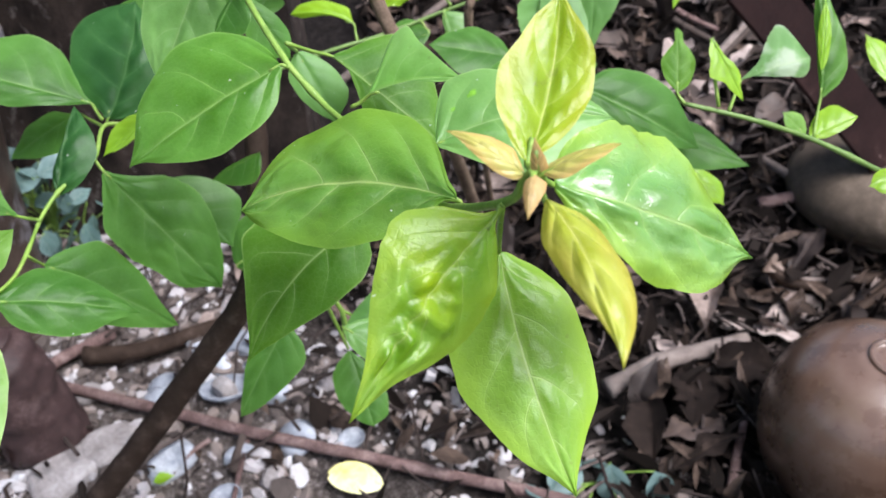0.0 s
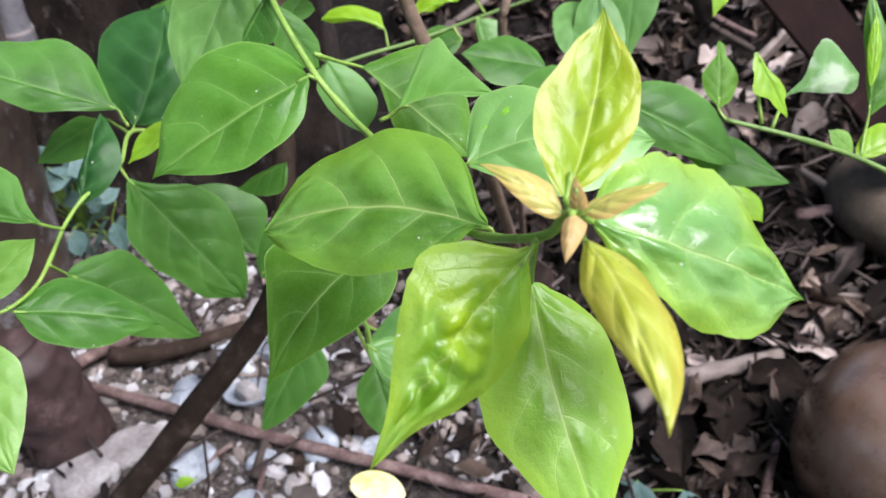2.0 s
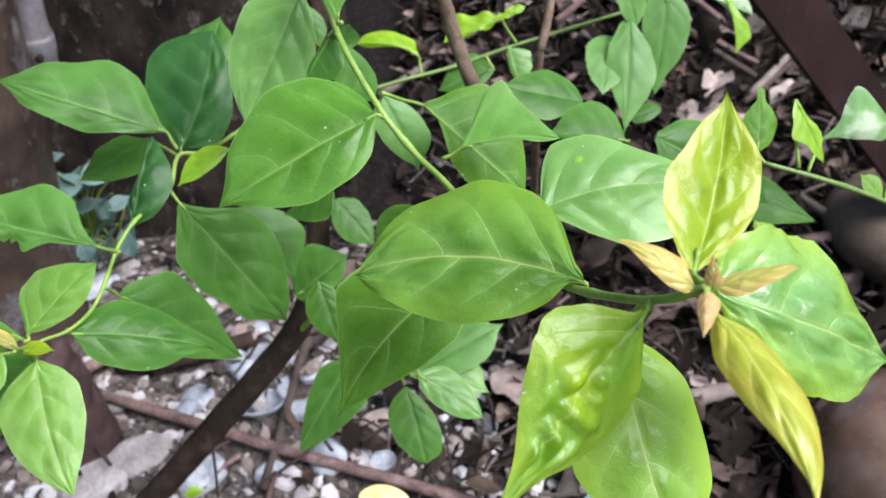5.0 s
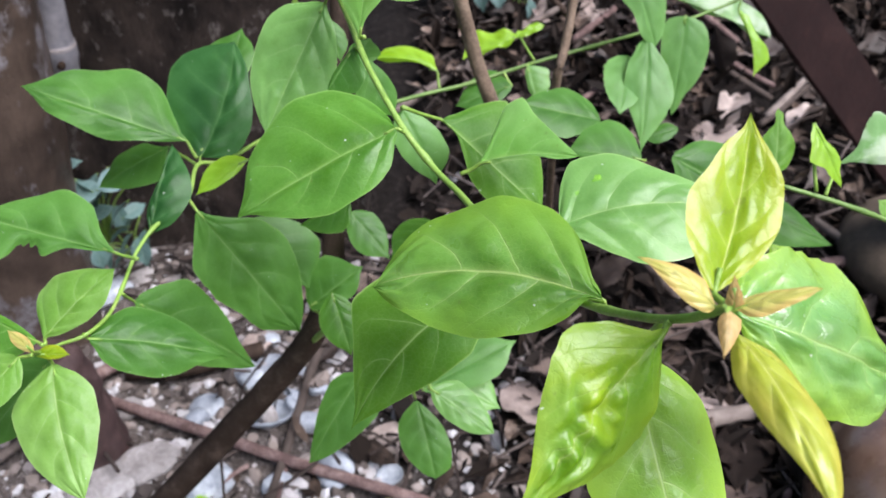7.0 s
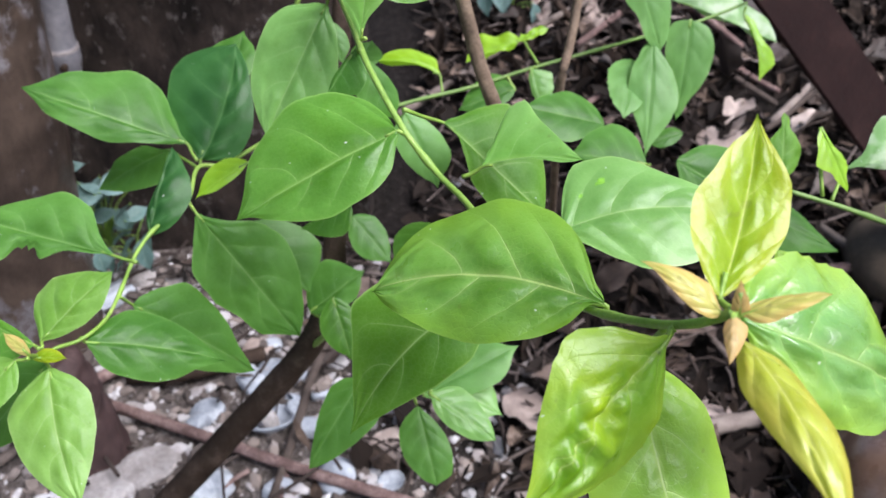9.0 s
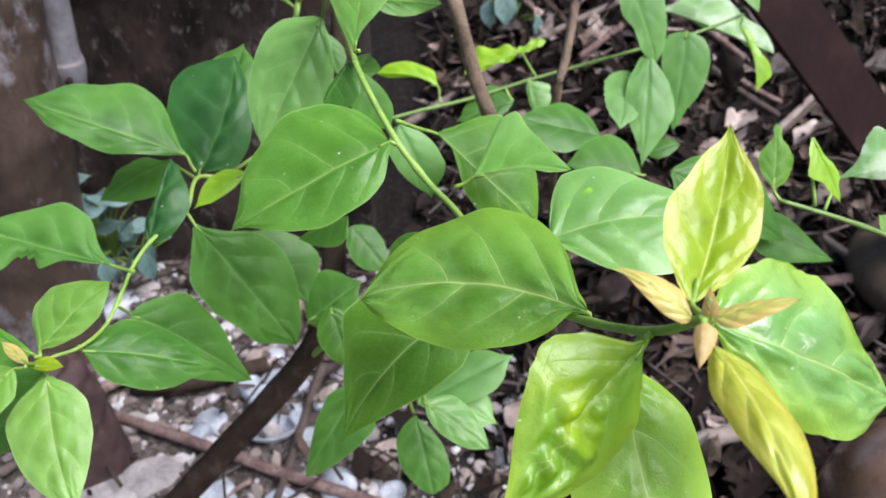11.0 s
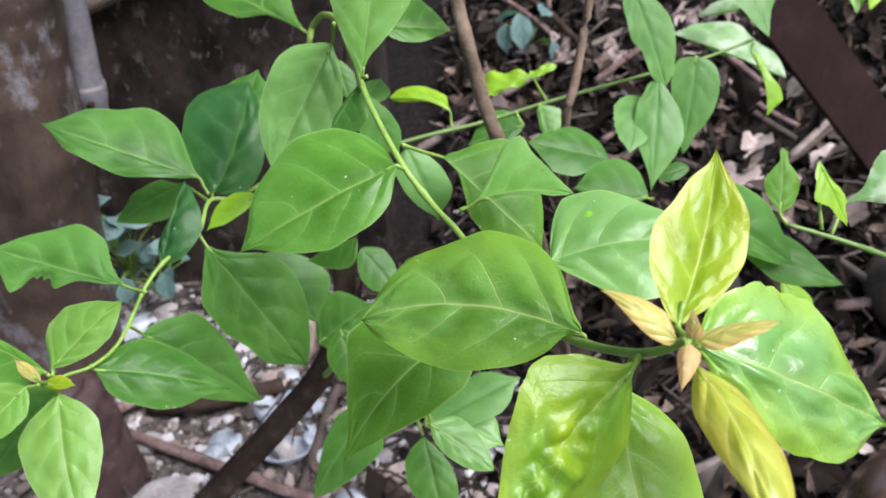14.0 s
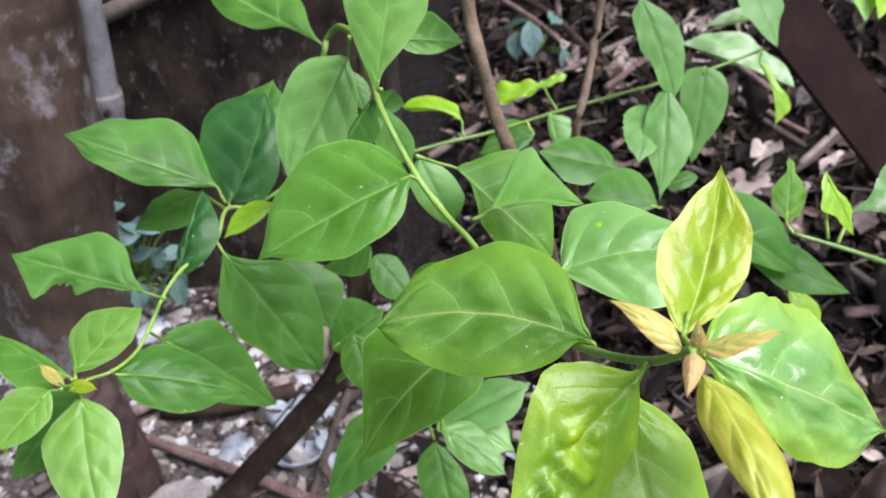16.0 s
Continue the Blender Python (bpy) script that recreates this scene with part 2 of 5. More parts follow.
def earth():
    """Dark damp soil that turns to pale sandy shell grit in front of the wall."""
    k = Nodes("dark_soil_and_grit")
    obj = k.n("TexCoord").outputs["Object"]
    sep = k.n("SeparateXYZ", vector=obj)
    a, b, c = k.noise(16, 5, 0.65, obj), k.noise(110, 4, 0.7, obj), k.noise(420, 2, 0.6, obj)
    soil = k.ramp(b, [(0.3, (0.005, 0.004, 0.0038)), (0.55, (0.014, 0.0115, 0.0105)), (0.8, (0.045, 0.036, 0.033))])
    grit = k.ramp(k.math("ADD", k.math("MULTIPLY", b, 0.55), k.math("MULTIPLY", c, 0.45)), [(0.34, (0.020, 0.016, 0.014)), (0.5, (0.085, 0.070, 0.064)), (0.68, (0.30, 0.265, 0.255))])
    where = k.math("ADD", k.math("MULTIPLY", sep.outputs[0], -1.6), k.math("MULTIPLY", sep.outputs[1], -0.9))
    where = k.math("ADD", where, k.math("MULTIPLY", a, 0.6))
    away = k.n("VectorMath", vector=obj)
    away.operation = "DISTANCE"
    away.inputs[1].default_value = (-0.35, 0.5, 0.0)
    near = k.range(k.math("ADD", away.outputs["Value"], k.math("MULTIPLY", a, 0.7)), 0.95, 1.5, 1.0, 0.0)
    col = k.mix(k.math("MULTIPLY", k.range(where, -0.36, 0.04), near), soil, grit)
    p = k.n("BsdfPrincipled", base_color=col, roughness=0.95, normal=k.bump(k.math("ADD", b, k.math("MULTIPLY", c, 0.5)), 0.8, 0.006))
    p.inputs["Specular IOR Level"].default_value = 0.1
    return k.end(p.outputs[0])


SOIL = earth()
DEAD = plain("dead_leaf", [(0.0, (0.012, 0.008, 0.007)), (0.5, (0.034, 0.022, 0.018)), (0.76, (0.11, 0.075, 0.060)), (0.92, (0.27, 0.20, 0.17)), (1.0, (0.47, 0.39, 0.345))], 30, 0.65, 0.5, by_object=0.65)
PALEDEAD = plain("pale_dry_leaf", [(0.0, (0.11, 0.080, 0.069)), (0.5, (0.24, 0.185, 0.165)), (1.0, (0.52, 0.43, 0.39))], 30, 0.6, 0.4, by_object=0.3)
LITTER = plain("leaf_litter", [(0.0, (0.006, 0.0045, 0.004)), (0.6, (0.018, 0.0125, 0.010)), (0.80, (0.092, 0.064, 0.050)), (1.0, (0.35, 0.275, 0.235))], 40, 0.75, 0.4, by_object=0.7, island=True)
TWIG = plain("dry_twig", [(0.0, (0.028, 0.021, 0.018)), (0.5, (0.085, 0.066, 0.058)), (1.0, (0.26, 0.215, 0.195))], 50, 0.8, 0.6, by_object=0.6)
TWIGS = plain("dry_twig_bits", [(0.0, (0.014, 0.010, 0.009)), (0.55, (0.048, 0.036, 0.032)), (0.85, (0.12, 0.096, 0.088)), (1.0, (0.30, 0.255, 0.24))], 50, 0.8, 0.5, by_object=0.7, island=True)
PINKSTICK = plain("pinkish_stick_bark", [(0.0, (0.040, 0.026, 0.025)), (0.5, (0.135, 0.086, 0.080)), (1.0, (0.30, 0.215, 0.20))], 40, 0.75, 0.6, by_object=0.05)
PEBBLE = plain("pebbles", [(0.0, (0.030, 0.024, 0.022)), (0.30, (0.11, 0.090, 0.082)), (0.52, (0.25, 0.205, 0.185)), (0.72, (0.36, 0.335, 0.345)), (0.88, (0.50, 0.48, 0.49)), (1.0, (0.72, 0.74, 0.79))], 40, 0.7, 0.3, by_object=0.8, island=True)
STONE = plain("tan_stone", [(0.0, (0.17, 0.15, 0.145)), (0.5, (0.33, 0.30, 0.295)), (1.0, (0.54, 0.51, 0.515))], 22, 0.85, 0.7, 0.004, by_object=0.2)
SHELL = plain("bleached_shell", [(0.0, (0.12, 0.13, 0.155)), (0.45, (0.30, 0.325, 0.375)), (0.8, (0.52, 0.55, 0.60)), (1.0, (0.74, 0.76, 0.80))], 45, 0.45, 0.5, by_object=0.3)
RUST = plain("rust_red_paint", [(0.0, (0.008, 0.0034, 0.0036)), (0.55, (0.0155, 0.0070, 0.0068)), (0.85, (0.025, 0.012, 0.011)), (1.0, (0.09, 0.06, 0.055))], 16, 0.75, 0.35, by_object=0.0)
MAROON = plain("maroon_clay", [(0.0, (0.018, 0.010, 0.010)), (0.6, (0.052, 0.027, 0.026)), (1.0, (0.13, 0.085, 0.082))], 30, 0.65, 0.3, by_object=0.1)
CLAY = plain("brown_glazed_clay", [(0.0, (0.070, 0.038, 0.024)), (0.5, (0.130, 0.076, 0.052)), (1.0, (0.20, 0.135, 0.100))], 9, 0.30, 0.10, fine=40, by_object=0.0, coat=1.0)
DULLCLAY = plain("dull_dusty_clay", [(0.0, (0.050, 0.038, 0.028)), (0.5, (0.100, 0.077, 0.058)), (1.0, (0.18, 0.142, 0.110))], 11, 0.7, 0.3, by_object=0.0)
RINGMAT = plain("bamboo_joint_edge", [(0.0, (0.14, 0.12, 0.12)), (1.0, (0.27, 0.24, 0.24))], 60, 0.5, 0.2, by_object=0.0)
BAMBOO = plain("grey_bamboo", [(0.0, (0.065, 0.062, 0.070)), (0.5, (0.120, 0.116, 0.130)), (1.0, (0.20, 0.19, 0.205))], 14, 0.38, 0.1, by_object=0.0)
YELLOWFALL = plain("fallen_yellow_leaf", [(0.0, (0.70, 0.58, 0.10)), (0.5, (0.82, 0.75, 0.30)), (1.0, (0.88, 0.86, 0.62))], 30, 0.5, 0.2, by_object=0.05)


def weathered(name, base, dark, mottle_and_glare, scale, rough, amount):
    """Old plaster or bark with dark weather stains and pale patches: mottles on the wall, lichen and painted glare on
    the post.
    """
    k = Nodes(name)
    obj = k.n("TexCoord").outputs["Object"]
    stretch = k.n("Mapping", vector=obj)
    stretch.inputs["Scale"].default_value = (1, 1, 0.6)
    where = stretch.outputs[0]
    a, b, c = k.noise(scale, 6, 0.65, where), k.noise(scale * 6, 5, 0.7, where), k.noise(scale * 30, 3, 0.7, obj)
    col = k.mix(k.range(a, 0.35, 0.65), rgb(*dark), rgb(*base))
    col = k.mix(k.range(b, 0.5, 0.75, 0.0, 0.5), col, rgb(*dark))
    patch = k.math("MULTIPLY", k.range(k.noise(scale * 3.1, 5, 0.7, where), 0.62 - amount, 0.70 - amount), k.range(c, 0.25, 0.6))
    col = k.mix(k.math("MULTIPLY", patch, 0.6), col, rgb(*mottle_and_glare))
    h = k.math("ADD", k.math("MULTIPLY", b, 0.7), k.math("MULTIPLY", c, 0.3))
    p = k.n("BsdfPrincipled", base_color=col, roughness=rough, normal=k.bump(h, 0.7, 0.004))
    p.inputs["Specular IOR Level"].default_value = 0.15
    return k.end(p.outputs[0])


WALLMAT = weathered("stained_dark_wall", (0.044, 0.032, 0.027), (0.008, 0.006, 0.0055), (0.19, 0.165, 0.155), 20.0, 0.9, 0.045)
# the post's grey patches are lichen and also glare put into the colour
POSTMAT = weathered("brown_post_lichen_and_glare", (0.100, 0.071, 0.056), (0.026, 0.019, 0.016), (0.25, 0.24, 0.27), 7.0, 0.42, 0.065)


# ---- small builders ----
def mesh_of(name, bm, *mats, smooth=True):
    me = bpy.data.meshes.new(name)
    bm.to_mesh(me)
    bm.free()
    for m in mats:
        me.materials.append(m)
    if smooth:
        for p in me.polygons:
            p.use_smooth = True
    return me


def part(name, bm, mats, parent=None, label="", smooth=True):
    """One mesh object under a thing or under a part."""
    ob = new(name, mesh_of(name, bm, *(mats if isinstance(mats, tuple) else (mats,)), smooth=smooth))
    if parent:
        ob.parent = parent
    if label:
        ob["label"] = label
    return ob


def thing(name, at=(0, 0, 0)):
    ob = new(name)
    ob.location = at
    ob.empty_display_size = 0.02
    return ob


def spline(points, steps):
    """Points on a smooth curve through the given ones."""
    p = [Vector(q) for q in points]
    p = [p[0] * 2 - p[1]] + p + [p[-1] * 2 - p[-2]]
    out = []
    for i in range(1, len(p) - 2):
        for j in range(steps):
            t = j / steps
            a, b, c, d = p[i - 1], p[i], p[i + 1], p[i + 2]
            out.append(0.5 * (2 * b + (c - a) * t + (2 * a - 5 * b + 4 * c - d) * t * t + (3 * b - a - 3 * c + d) * t ** 3))
    return out + [p[-2]]


def tube(bm, points, r0, r1, sides=10, steps=6, rough=0.0, nodes=(), slot=0, flat=1.0):
    """A tapered round tube along a curve; rough roughens it, nodes are swellings (place 0..1, factor)."""
    pts = spline(points, steps) if steps > 1 else [Vector(q) for q in points]
    n = len(pts)
    up, rings = Vector((0.13, 0.31, 0.94)), []
    for i, q in enumerate(pts):
        way = (pts[min(i + 1, n - 1)] - pts[max(i - 1, 0)]).normalized()
        a = way.cross(up)
        a = a.normalized() if a.length > 1e-4 else way.orthogonal().normalized()
        b = way.cross(a)
        t = i / (n - 1)
        r = r0 + (r1 - r0) * t
        for place, f in nodes:
            r *= 1 + (f - 1) * math.exp(-(((t - place) * n * 0.8) ** 2))
        ring = []
        for j in range(sides):
            an = 2 * math.pi * j / sides
            rr = r * (1 + rough * noise.noise(q * 60 + Vector((math.cos(an), math.sin(an), 0)) * 1.7))
            ring.append(bm.verts.new(q + (a * math.cos(an) * flat + b * math.sin(an)) * rr))
        rings.append(ring)
    for r, s in zip(rings, rings[1:]):
        for j in range(sides):
            f = bm.faces.new((r[j], r[(j + 1) % sides], s[(j + 1) % sides], s[j]))
            f.material_index = slot
    for ring, turn in ((rings[0], -1), (rings[-1], 1)):
        f = bm.faces.new(ring[::turn])
        f.material_index = slot
    return pts


STATIONS = (0.0, 0.04, 0.13, 0.28, 0.46, 0.64, 0.80, 0.92, 1.0)
OVATE = (0.05, 0.17, 0.27, 0.29, 0.22, 0.11, 0.035)


def outline(widths, u):
    """Half width of a leaf at u (0 base, 1 tip): a smooth monotone curve through the widths at the stations."""
    y = (0.0, *widths, 0.0)
    h = [q - p for p, q in zip(STATIONS, STATIONS[1:])]
    d = [(q - p) / k for p, q, k in zip(y, y[1:], h)]
    i = max(k for k in range(8) if STATIONS[k] <= u or k == 0)

    def slope(k):
        if k == 8:
            return d[7] * 0.8
        if d[k - 1] * d[k] <= 0:
            return 0.0
        p, q = 2 * h[k] + h[k - 1], h[k] + 2 * h[k - 1]
        return (p + q) / (p / d[k - 1] + q / d[k])

    if i == 0:
        return y[1] * math.sqrt(max(u, 0.0) / STATIONS[1])
    t = (u - STATIONS[i]) / h[i]
    w = (1 + 2 * t) * (1 - t) ** 2 * y[i] + t * (1 - t) ** 2 * h[i] * slope(i) + t * t * (3 - 2 * t) * y[i + 1] + t * t * (t - 1) * h[i] * slope(i + 1)
    return max(w, 0.0)


def blade(bm, length, left, right, lift, nu, nv, arch=0.06, wave=0.008, quilt=0.0, pucker=None, veins=4.2, chew=None, seed=0.0, slot=0, keel=0.0, bow=0.0, rag=0.01, roll=0.0, hole=(), m=None):
    """A leaf blade along +x. left, right: half widths over the length; it is then arched, folded along the midrib, quilted between
    its veins and rippled. pucker: (place along, place across, radius, height) of a crumpled spot;
    hole: spots (place along, place across, radius) eaten away to a thin pale skin."""
    uvs = bm.loops.layers.uv.verify()
    grid, tex = [], {}
    top = [max(max(left), 1e-6), max(max(right), 1e-6)]
    for i in range(nu + 1):
        u = i / nu
        u = u - 0.075 * math.sin(2 * math.pi * u)
        half = [outline(left, u), outline(right, u)]
        row = []
        for j in range(-nv, nv + 1):
            v = j / nv
            k = 0 if v > 0 else 1
            w, p, s = max(half[k], 0.0012) * length, half[k] / top[k], abs(v)
            ragged = 1 + 0.6 * rag * noise.noise(Vector((u * 9 + seed * 7, k * 5.0, seed))) + rag * noise.noise(Vector((u * 24 + seed * 3, k * 9.0, seed)))
            if chew and (v > 0) == (chew[1] > 0):
                bite = math.exp(-(((u - chew[0]) / chew[3]) ** 4))
                ragged *= 1 - chew[2] * bite * (0.82 + 0.5 * noise.noise(Vector((u * 48, seed, 2))))
            y = v * w * ragged
            z = arch * length * (4 * u * (1 - u) * 0.8 - 0.35 * max(0.0, u - 0.75) ** 2 * 8 * (1 if arch > 0 else -1))
            z += lift[k] * s ** 1.4 * p + keel * w * (s ** 1.2 - 0.5 * s * s)
            z -= roll * w * s ** 5
            z += wave * length * math.sin(u * 15 + seed * 5 + (2 if v > 0 else 0)) * s * s * min(1.0, p * 1.5)
            ph = (u ** 0.85 - 0.30 * s ** 1.35 + (0.04 if v > 0 else -0.04)) * veins
            soft = min(1.0, p * 1.6)
            z += quilt * 1.1 * length * (abs(math.sin(math.pi * (ph + 0.5))) ** 0.7 - 0.5) * min(1.0, s * 4) * (1 - s ** 2) * soft * (1 - 0.8 * u ** 4)
            z += quilt * 0.8 * length * noise.noise(Vector((u * 5, v * 2.6, seed * 3 + 1))) * (1 - s ** 4)
            z += quilt * 0.4 * length * noise.noise(Vector((u * 13, v * 7, seed * 3 + 4))) * (1 - s ** 4)
            if pucker:
                g = math.exp(-((u - pucker[0]) / pucker[2]) ** 2 - ((v - pucker[1]) / (pucker[2] * 2.6)) ** 2)
                z += pucker[3] * length * g * (abs(noise.noise(Vector((u * 9.0, v * 2.4, seed)))) * 2.2 - 0.5)
            z -= 0.010 * length * math.exp(-((s * 9) ** 2)) * min(1.0, p * 2)
            q = Vector((length * u, y + bow * length * 4 * u * (1 - u), z))
            vert = bm.verts.new(m @ q if m else q)
            tex[vert] = (u, v * 0.5 + 0.5)
            row.append(vert)
        grid.append(row)
    for r, s in zip(grid, grid[1:]):
        for j in range(2 * nv):
            cu, cv = tex[r[j]]
            torn = 0
            if any(math.hypot((cu - p) * 1.6, cv * 2 - 1 - q) < w * (1 + 0.9 * noise.noise(Vector((cu * 40, cv * 40, seed)))) for p, q, w in hole):
                torn = 2
            f = bm.faces.new((r[j], s[j], s[j + 1], r[j + 1]))
            f.material_index = slot + torn
            for loop in f.loops:
                loop[uvs].uv = tex[loop.vert]


count = [0]


def leaf(parent, base, tip, face, left, right, mat, lift=(0.0, 0.0), stalk=None, fine=False, arch=0.06, wave=0.008, quilt=0.004, pucker=None, chew=None, keel=0.35, bow=0.0, rag=0.01, roll=0.0, hole=(), label=""):
    """A leaf of the shrub from its base to its tip, with its upper side along face, and its stalk."""
    count[0] += 1
    b, t, n = Vector(base), Vector(tip), Vector(face)
    x = (t - b).normalized()
    y = n.cross(x).normalized()
    m = Matrix((x, y, x.cross(y))).transposed().to_4x4()
    m.translation = b
    bm = bmesh.new()
    nu, nv = (64, 18) if fine else (34, 9)
    blade(bm, (t - b).length, left, right, lift, nu, nv, arch, wave, quilt, pucker, chew=chew, seed=count[0] * 1.37, keel=keel, bow=bow, rag=rag, roll=roll, hole=hole)
    if stalk:
        s = m.inverted() @ Vector(stalk)
        tube(bm, [s, s * 0.5 + Vector((0, 0, -0.0012)), (0, 0, -0.0006), (0.006, 0, 0.0002)], 0.0011, 0.0007, 6, 3, slot=1)
    ob = part("leaf", bm, (mat, STEM, TORN), parent, label)
    ob.matrix_basis = m
    return ob


# ---- ground, one sheet to the horizon ----
def rise(x, y):
    side = 0.8 / (1 + math.exp(-min(max(x, -2), 2) * 8 - 1.6)) + 0.2
    return 0.30 * min(max(0.0, y - 0.75), 0.85) * side


def height(x, y):
    near = max(0.0, 1 - max(abs(x), abs(y - 1)) / 3)
    return rise(x, y) + near * (0.014 * noise.noise(Vector((x * 7, y * 7, 0))) + 0.006 * noise.noise(Vector((x * 28, y * 28, 3))))


def lines(lo, hi, step, far):
    mid = list(np.arange(lo, hi, step))
    out = [hi + (far - hi) * (k / 14) ** 3 for k in range(0, 15)]
    return [lo - (a - hi) for a in out[:0:-1]] + mid + out


bm = bmesh.new()
xs, ys = lines(-1.2, 1.6, 0.02, 400), lines(-0.4, 2.4, 0.02, 400)
rows = [[bm.verts.new((x, y, height(x, y))) for x in xs] for y in ys]
for r, s in zip(rows, rows[1:]):
    for j in range(len(xs) - 1):
        bm.faces.new((r[j], r[j + 1], s[j + 1], s[j]))
tagged(part("ground", bm, SOIL), "dark damp soil under leaf litter and shell grit", "ground", kind="structure")

# stained wall behind, its coping out of view
bm = bmesh.new()
wx0, wx1, wy0, wy1, wz = -2.6, -0.10, 0.96, 1.08, 1.1
nx, nz = 90, 44
front = [[bm.verts.new((wx0 + (wx1 - wx0) * i / nx, wy0 + 0.006 * noise.noise(Vector((i * 0.35, k * 0.35, 9))), -0.1 + (wz + 0.1) * k / nz)) for i in range(nx + 1)] for k in range(nz + 1)]
for r, s in zip(front, front[1:]):
    for i in range(nx):
        bm.faces.new((r[i], r[i + 1], s[i + 1], s[i]))
back = [bm.verts.new(c) for c in ((wx0, wy1, -0.1), (wx1, wy1, -0.1), (wx1, wy1, wz), (wx0, wy1, wz))]
bm.faces.new(back)
bm.faces.new([r[-1] for r in front] + [back[2], back[1]])
bm.faces.new([r[0] for r in reversed(front)] + [back[0], back[3]])
bm.faces.new(front[-1] + [back[2], back[3]])
tagged(part("wall_back", bm, WALLMAT, smooth=False), "old garden wall, dark brown and streaked with damp", "wall", kind="structure")


# ---- post, bamboo, leaning bar, jars ----
def post():
    bm = bmesh.new()
    tube(bm, [(-0.520, 0.8, -0.002), (-0.503, 0.8, 0.18), (-0.489, 0.8, 0.30), (-0.4775, 0.8, 0.43), (-0.468, 0.8, 0.51), (-0.452, 0.8, 0.66)], 0.079, 0.077, 40, 12, rough=0.035)
    ob = part("post", bm, POSTMAT)
    return tagged(ob, "thick round brown post with grey patches of lichen and painted glare beside the wall", "post")


def bamboo():
    bm = bmesh.new()
    nodes = [(0.285, 1.10), (0.305, 1.12), (0.325, 0.95), (0.8, 1.1)]
    tube(bm, [(-0.4182, 0.8600, 0.2976), (-0.4150, 0.8600, 0.3495), (-0.4068, 0.8600, 0.4854), (-0.4010, 0.8600, 0.5826), (-0.3962, 0.8600, 0.6637)], 0.0180, 0.0165, 24, 14, rough=0.01, nodes=nodes)
    pole = part("bamboo_pole", bm, BAMBOO)
    bm = bmesh.new()
    tube(bm, [(-0.41355, 0.86, 0.3735), (-0.41335, 0.86, 0.3768), (-0.41315, 0.86, 0.3800)], 0.0196, 0.0196, 24, 4, nodes=[(0.5, 1.03)])
    part("joint_ring", bm, RINGMAT, pole, "pale raised joint ring")
    bm = bmesh.new()
    bmesh.ops.create_icosphere(bm, subdivisions=2, radius=1)
    bmesh.ops.transform(bm, matrix=Matrix.Translation((-0.4085, 0.8432, 0.3620)) @ Matrix.Diagonal((0.0065, 0.0030, 0.0070, 1)), verts=bm.verts)
    part("branch_scar", bm, DARKBARK, pole, "dark round branch scar below the joint")
    return tagged(pole, "grey weathered bamboo pole with raised joints tied beside the post", "pole")


post()
bamboo()


def wall_stick():
    bm = bmesh.new()
    tube(bm, [(-0.4637, 0.9450, 0.4239), (-0.3875, 0.9450, 0.4562), (-0.2582, 0.9450, 0.5132), (-0.0760, 0.9450, 0.5988)], 0.011, 0.010, 12, 6, rough=0.15)
    return tagged(part("wooden_stick", bm, TWIG), "pale wooden stick leaning along the wall", "stick")


wall_stick()


def leaning_bar():
    a, b = Vector((0.7650, 0.8709, 0.0090)), Vector((0.1965, 0.7960, 0.6261))
    root = thing("leaning_bar", a)
    x = (b - a).normalized()
    side = x.cross(Vector((0.15, -1, 0.75))).normalized()
    m = Matrix((x, side, x.cross(side))).transposed().to_4x4()
    m.translation = a
    for name, dy, dz, w, h in (("flat_flange", -0.011, 0.0, 0.066, 0.006), ("side_flange", 0.019, 0.020, 0.006, 0.036)):
        bm = bmesh.new()
        bmesh.ops.create_cube(bm, size=1)
        bmesh.ops.scale(bm, vec=((b - a).length, w, h), verts=bm.verts)
        bmesh.ops.translate(bm, vec=((b - a).length / 2, dy, dz), verts=bm.verts)
        bmesh.ops.bevel(bm, geom=bm.edges[:], offset=0.0012, segments=2, affect="EDGES")
        ob = part(name, bm, RUST, root, smooth=False)
        ob.matrix_basis = Matrix.Translation(-a) @ m
    return tagged(root, "leaning steel angle bar in chipped rust-red paint", "metal bar")


leaning_bar()


def turned(bm, profile, r, h, sides=56, steps=5):
    pts = spline([(a * r, 0, c * h) for a, c in profile], steps)
    rings = [[bm.verts.new((max(q.x, 1e-5) * math.cos(2 * math.pi * k / sides), max(q.x, 1e-5) * math.sin(2 * math.pi * k / sides), q.z)) for k in range(sides)] for q in pts]
    for s, t in zip(rings, rings[1:]):
        for k in range(sides):
            bm.faces.new((s[k], s[(k + 1) % sides], t[(k + 1) % sides], t[k]))
    bmesh.ops.remove_doubles(bm, verts=bm.verts, dist=2e-5)


def upturned_pot(at, r, h, label, tilt, mat):
    """A round clay pot lying mouth down: rolled rim, wall and foot ring."""
    root = thing("clay_pot", at)
    parts = (("rim", [(0.70, 0.0), (0.76, 0.0), (0.79, 0.03), (0.78, 0.06), (0.76, 0.07)]),
             ("body", [(0.76, 0.06), (0.92, 0.20), (1.0, 0.42), (0.97, 0.62), (0.84, 0.80), (0.62, 0.92), (0.38, 0.975), (0.24, 0.985)]),
             ("foot_ring", [(0.25, 0.98), (0.24, 1.0), (0.20, 1.0), (0.19, 0.98), (0.0, 0.975)]))
    for name, p in parts:
        bm = bmesh.new()
        turned(bm, p, r, h)
        part(name, bm, mat, root)
    root.rotation_euler = (radians(tilt), 0, 0.4)
    return tagged(root, label, "pot")


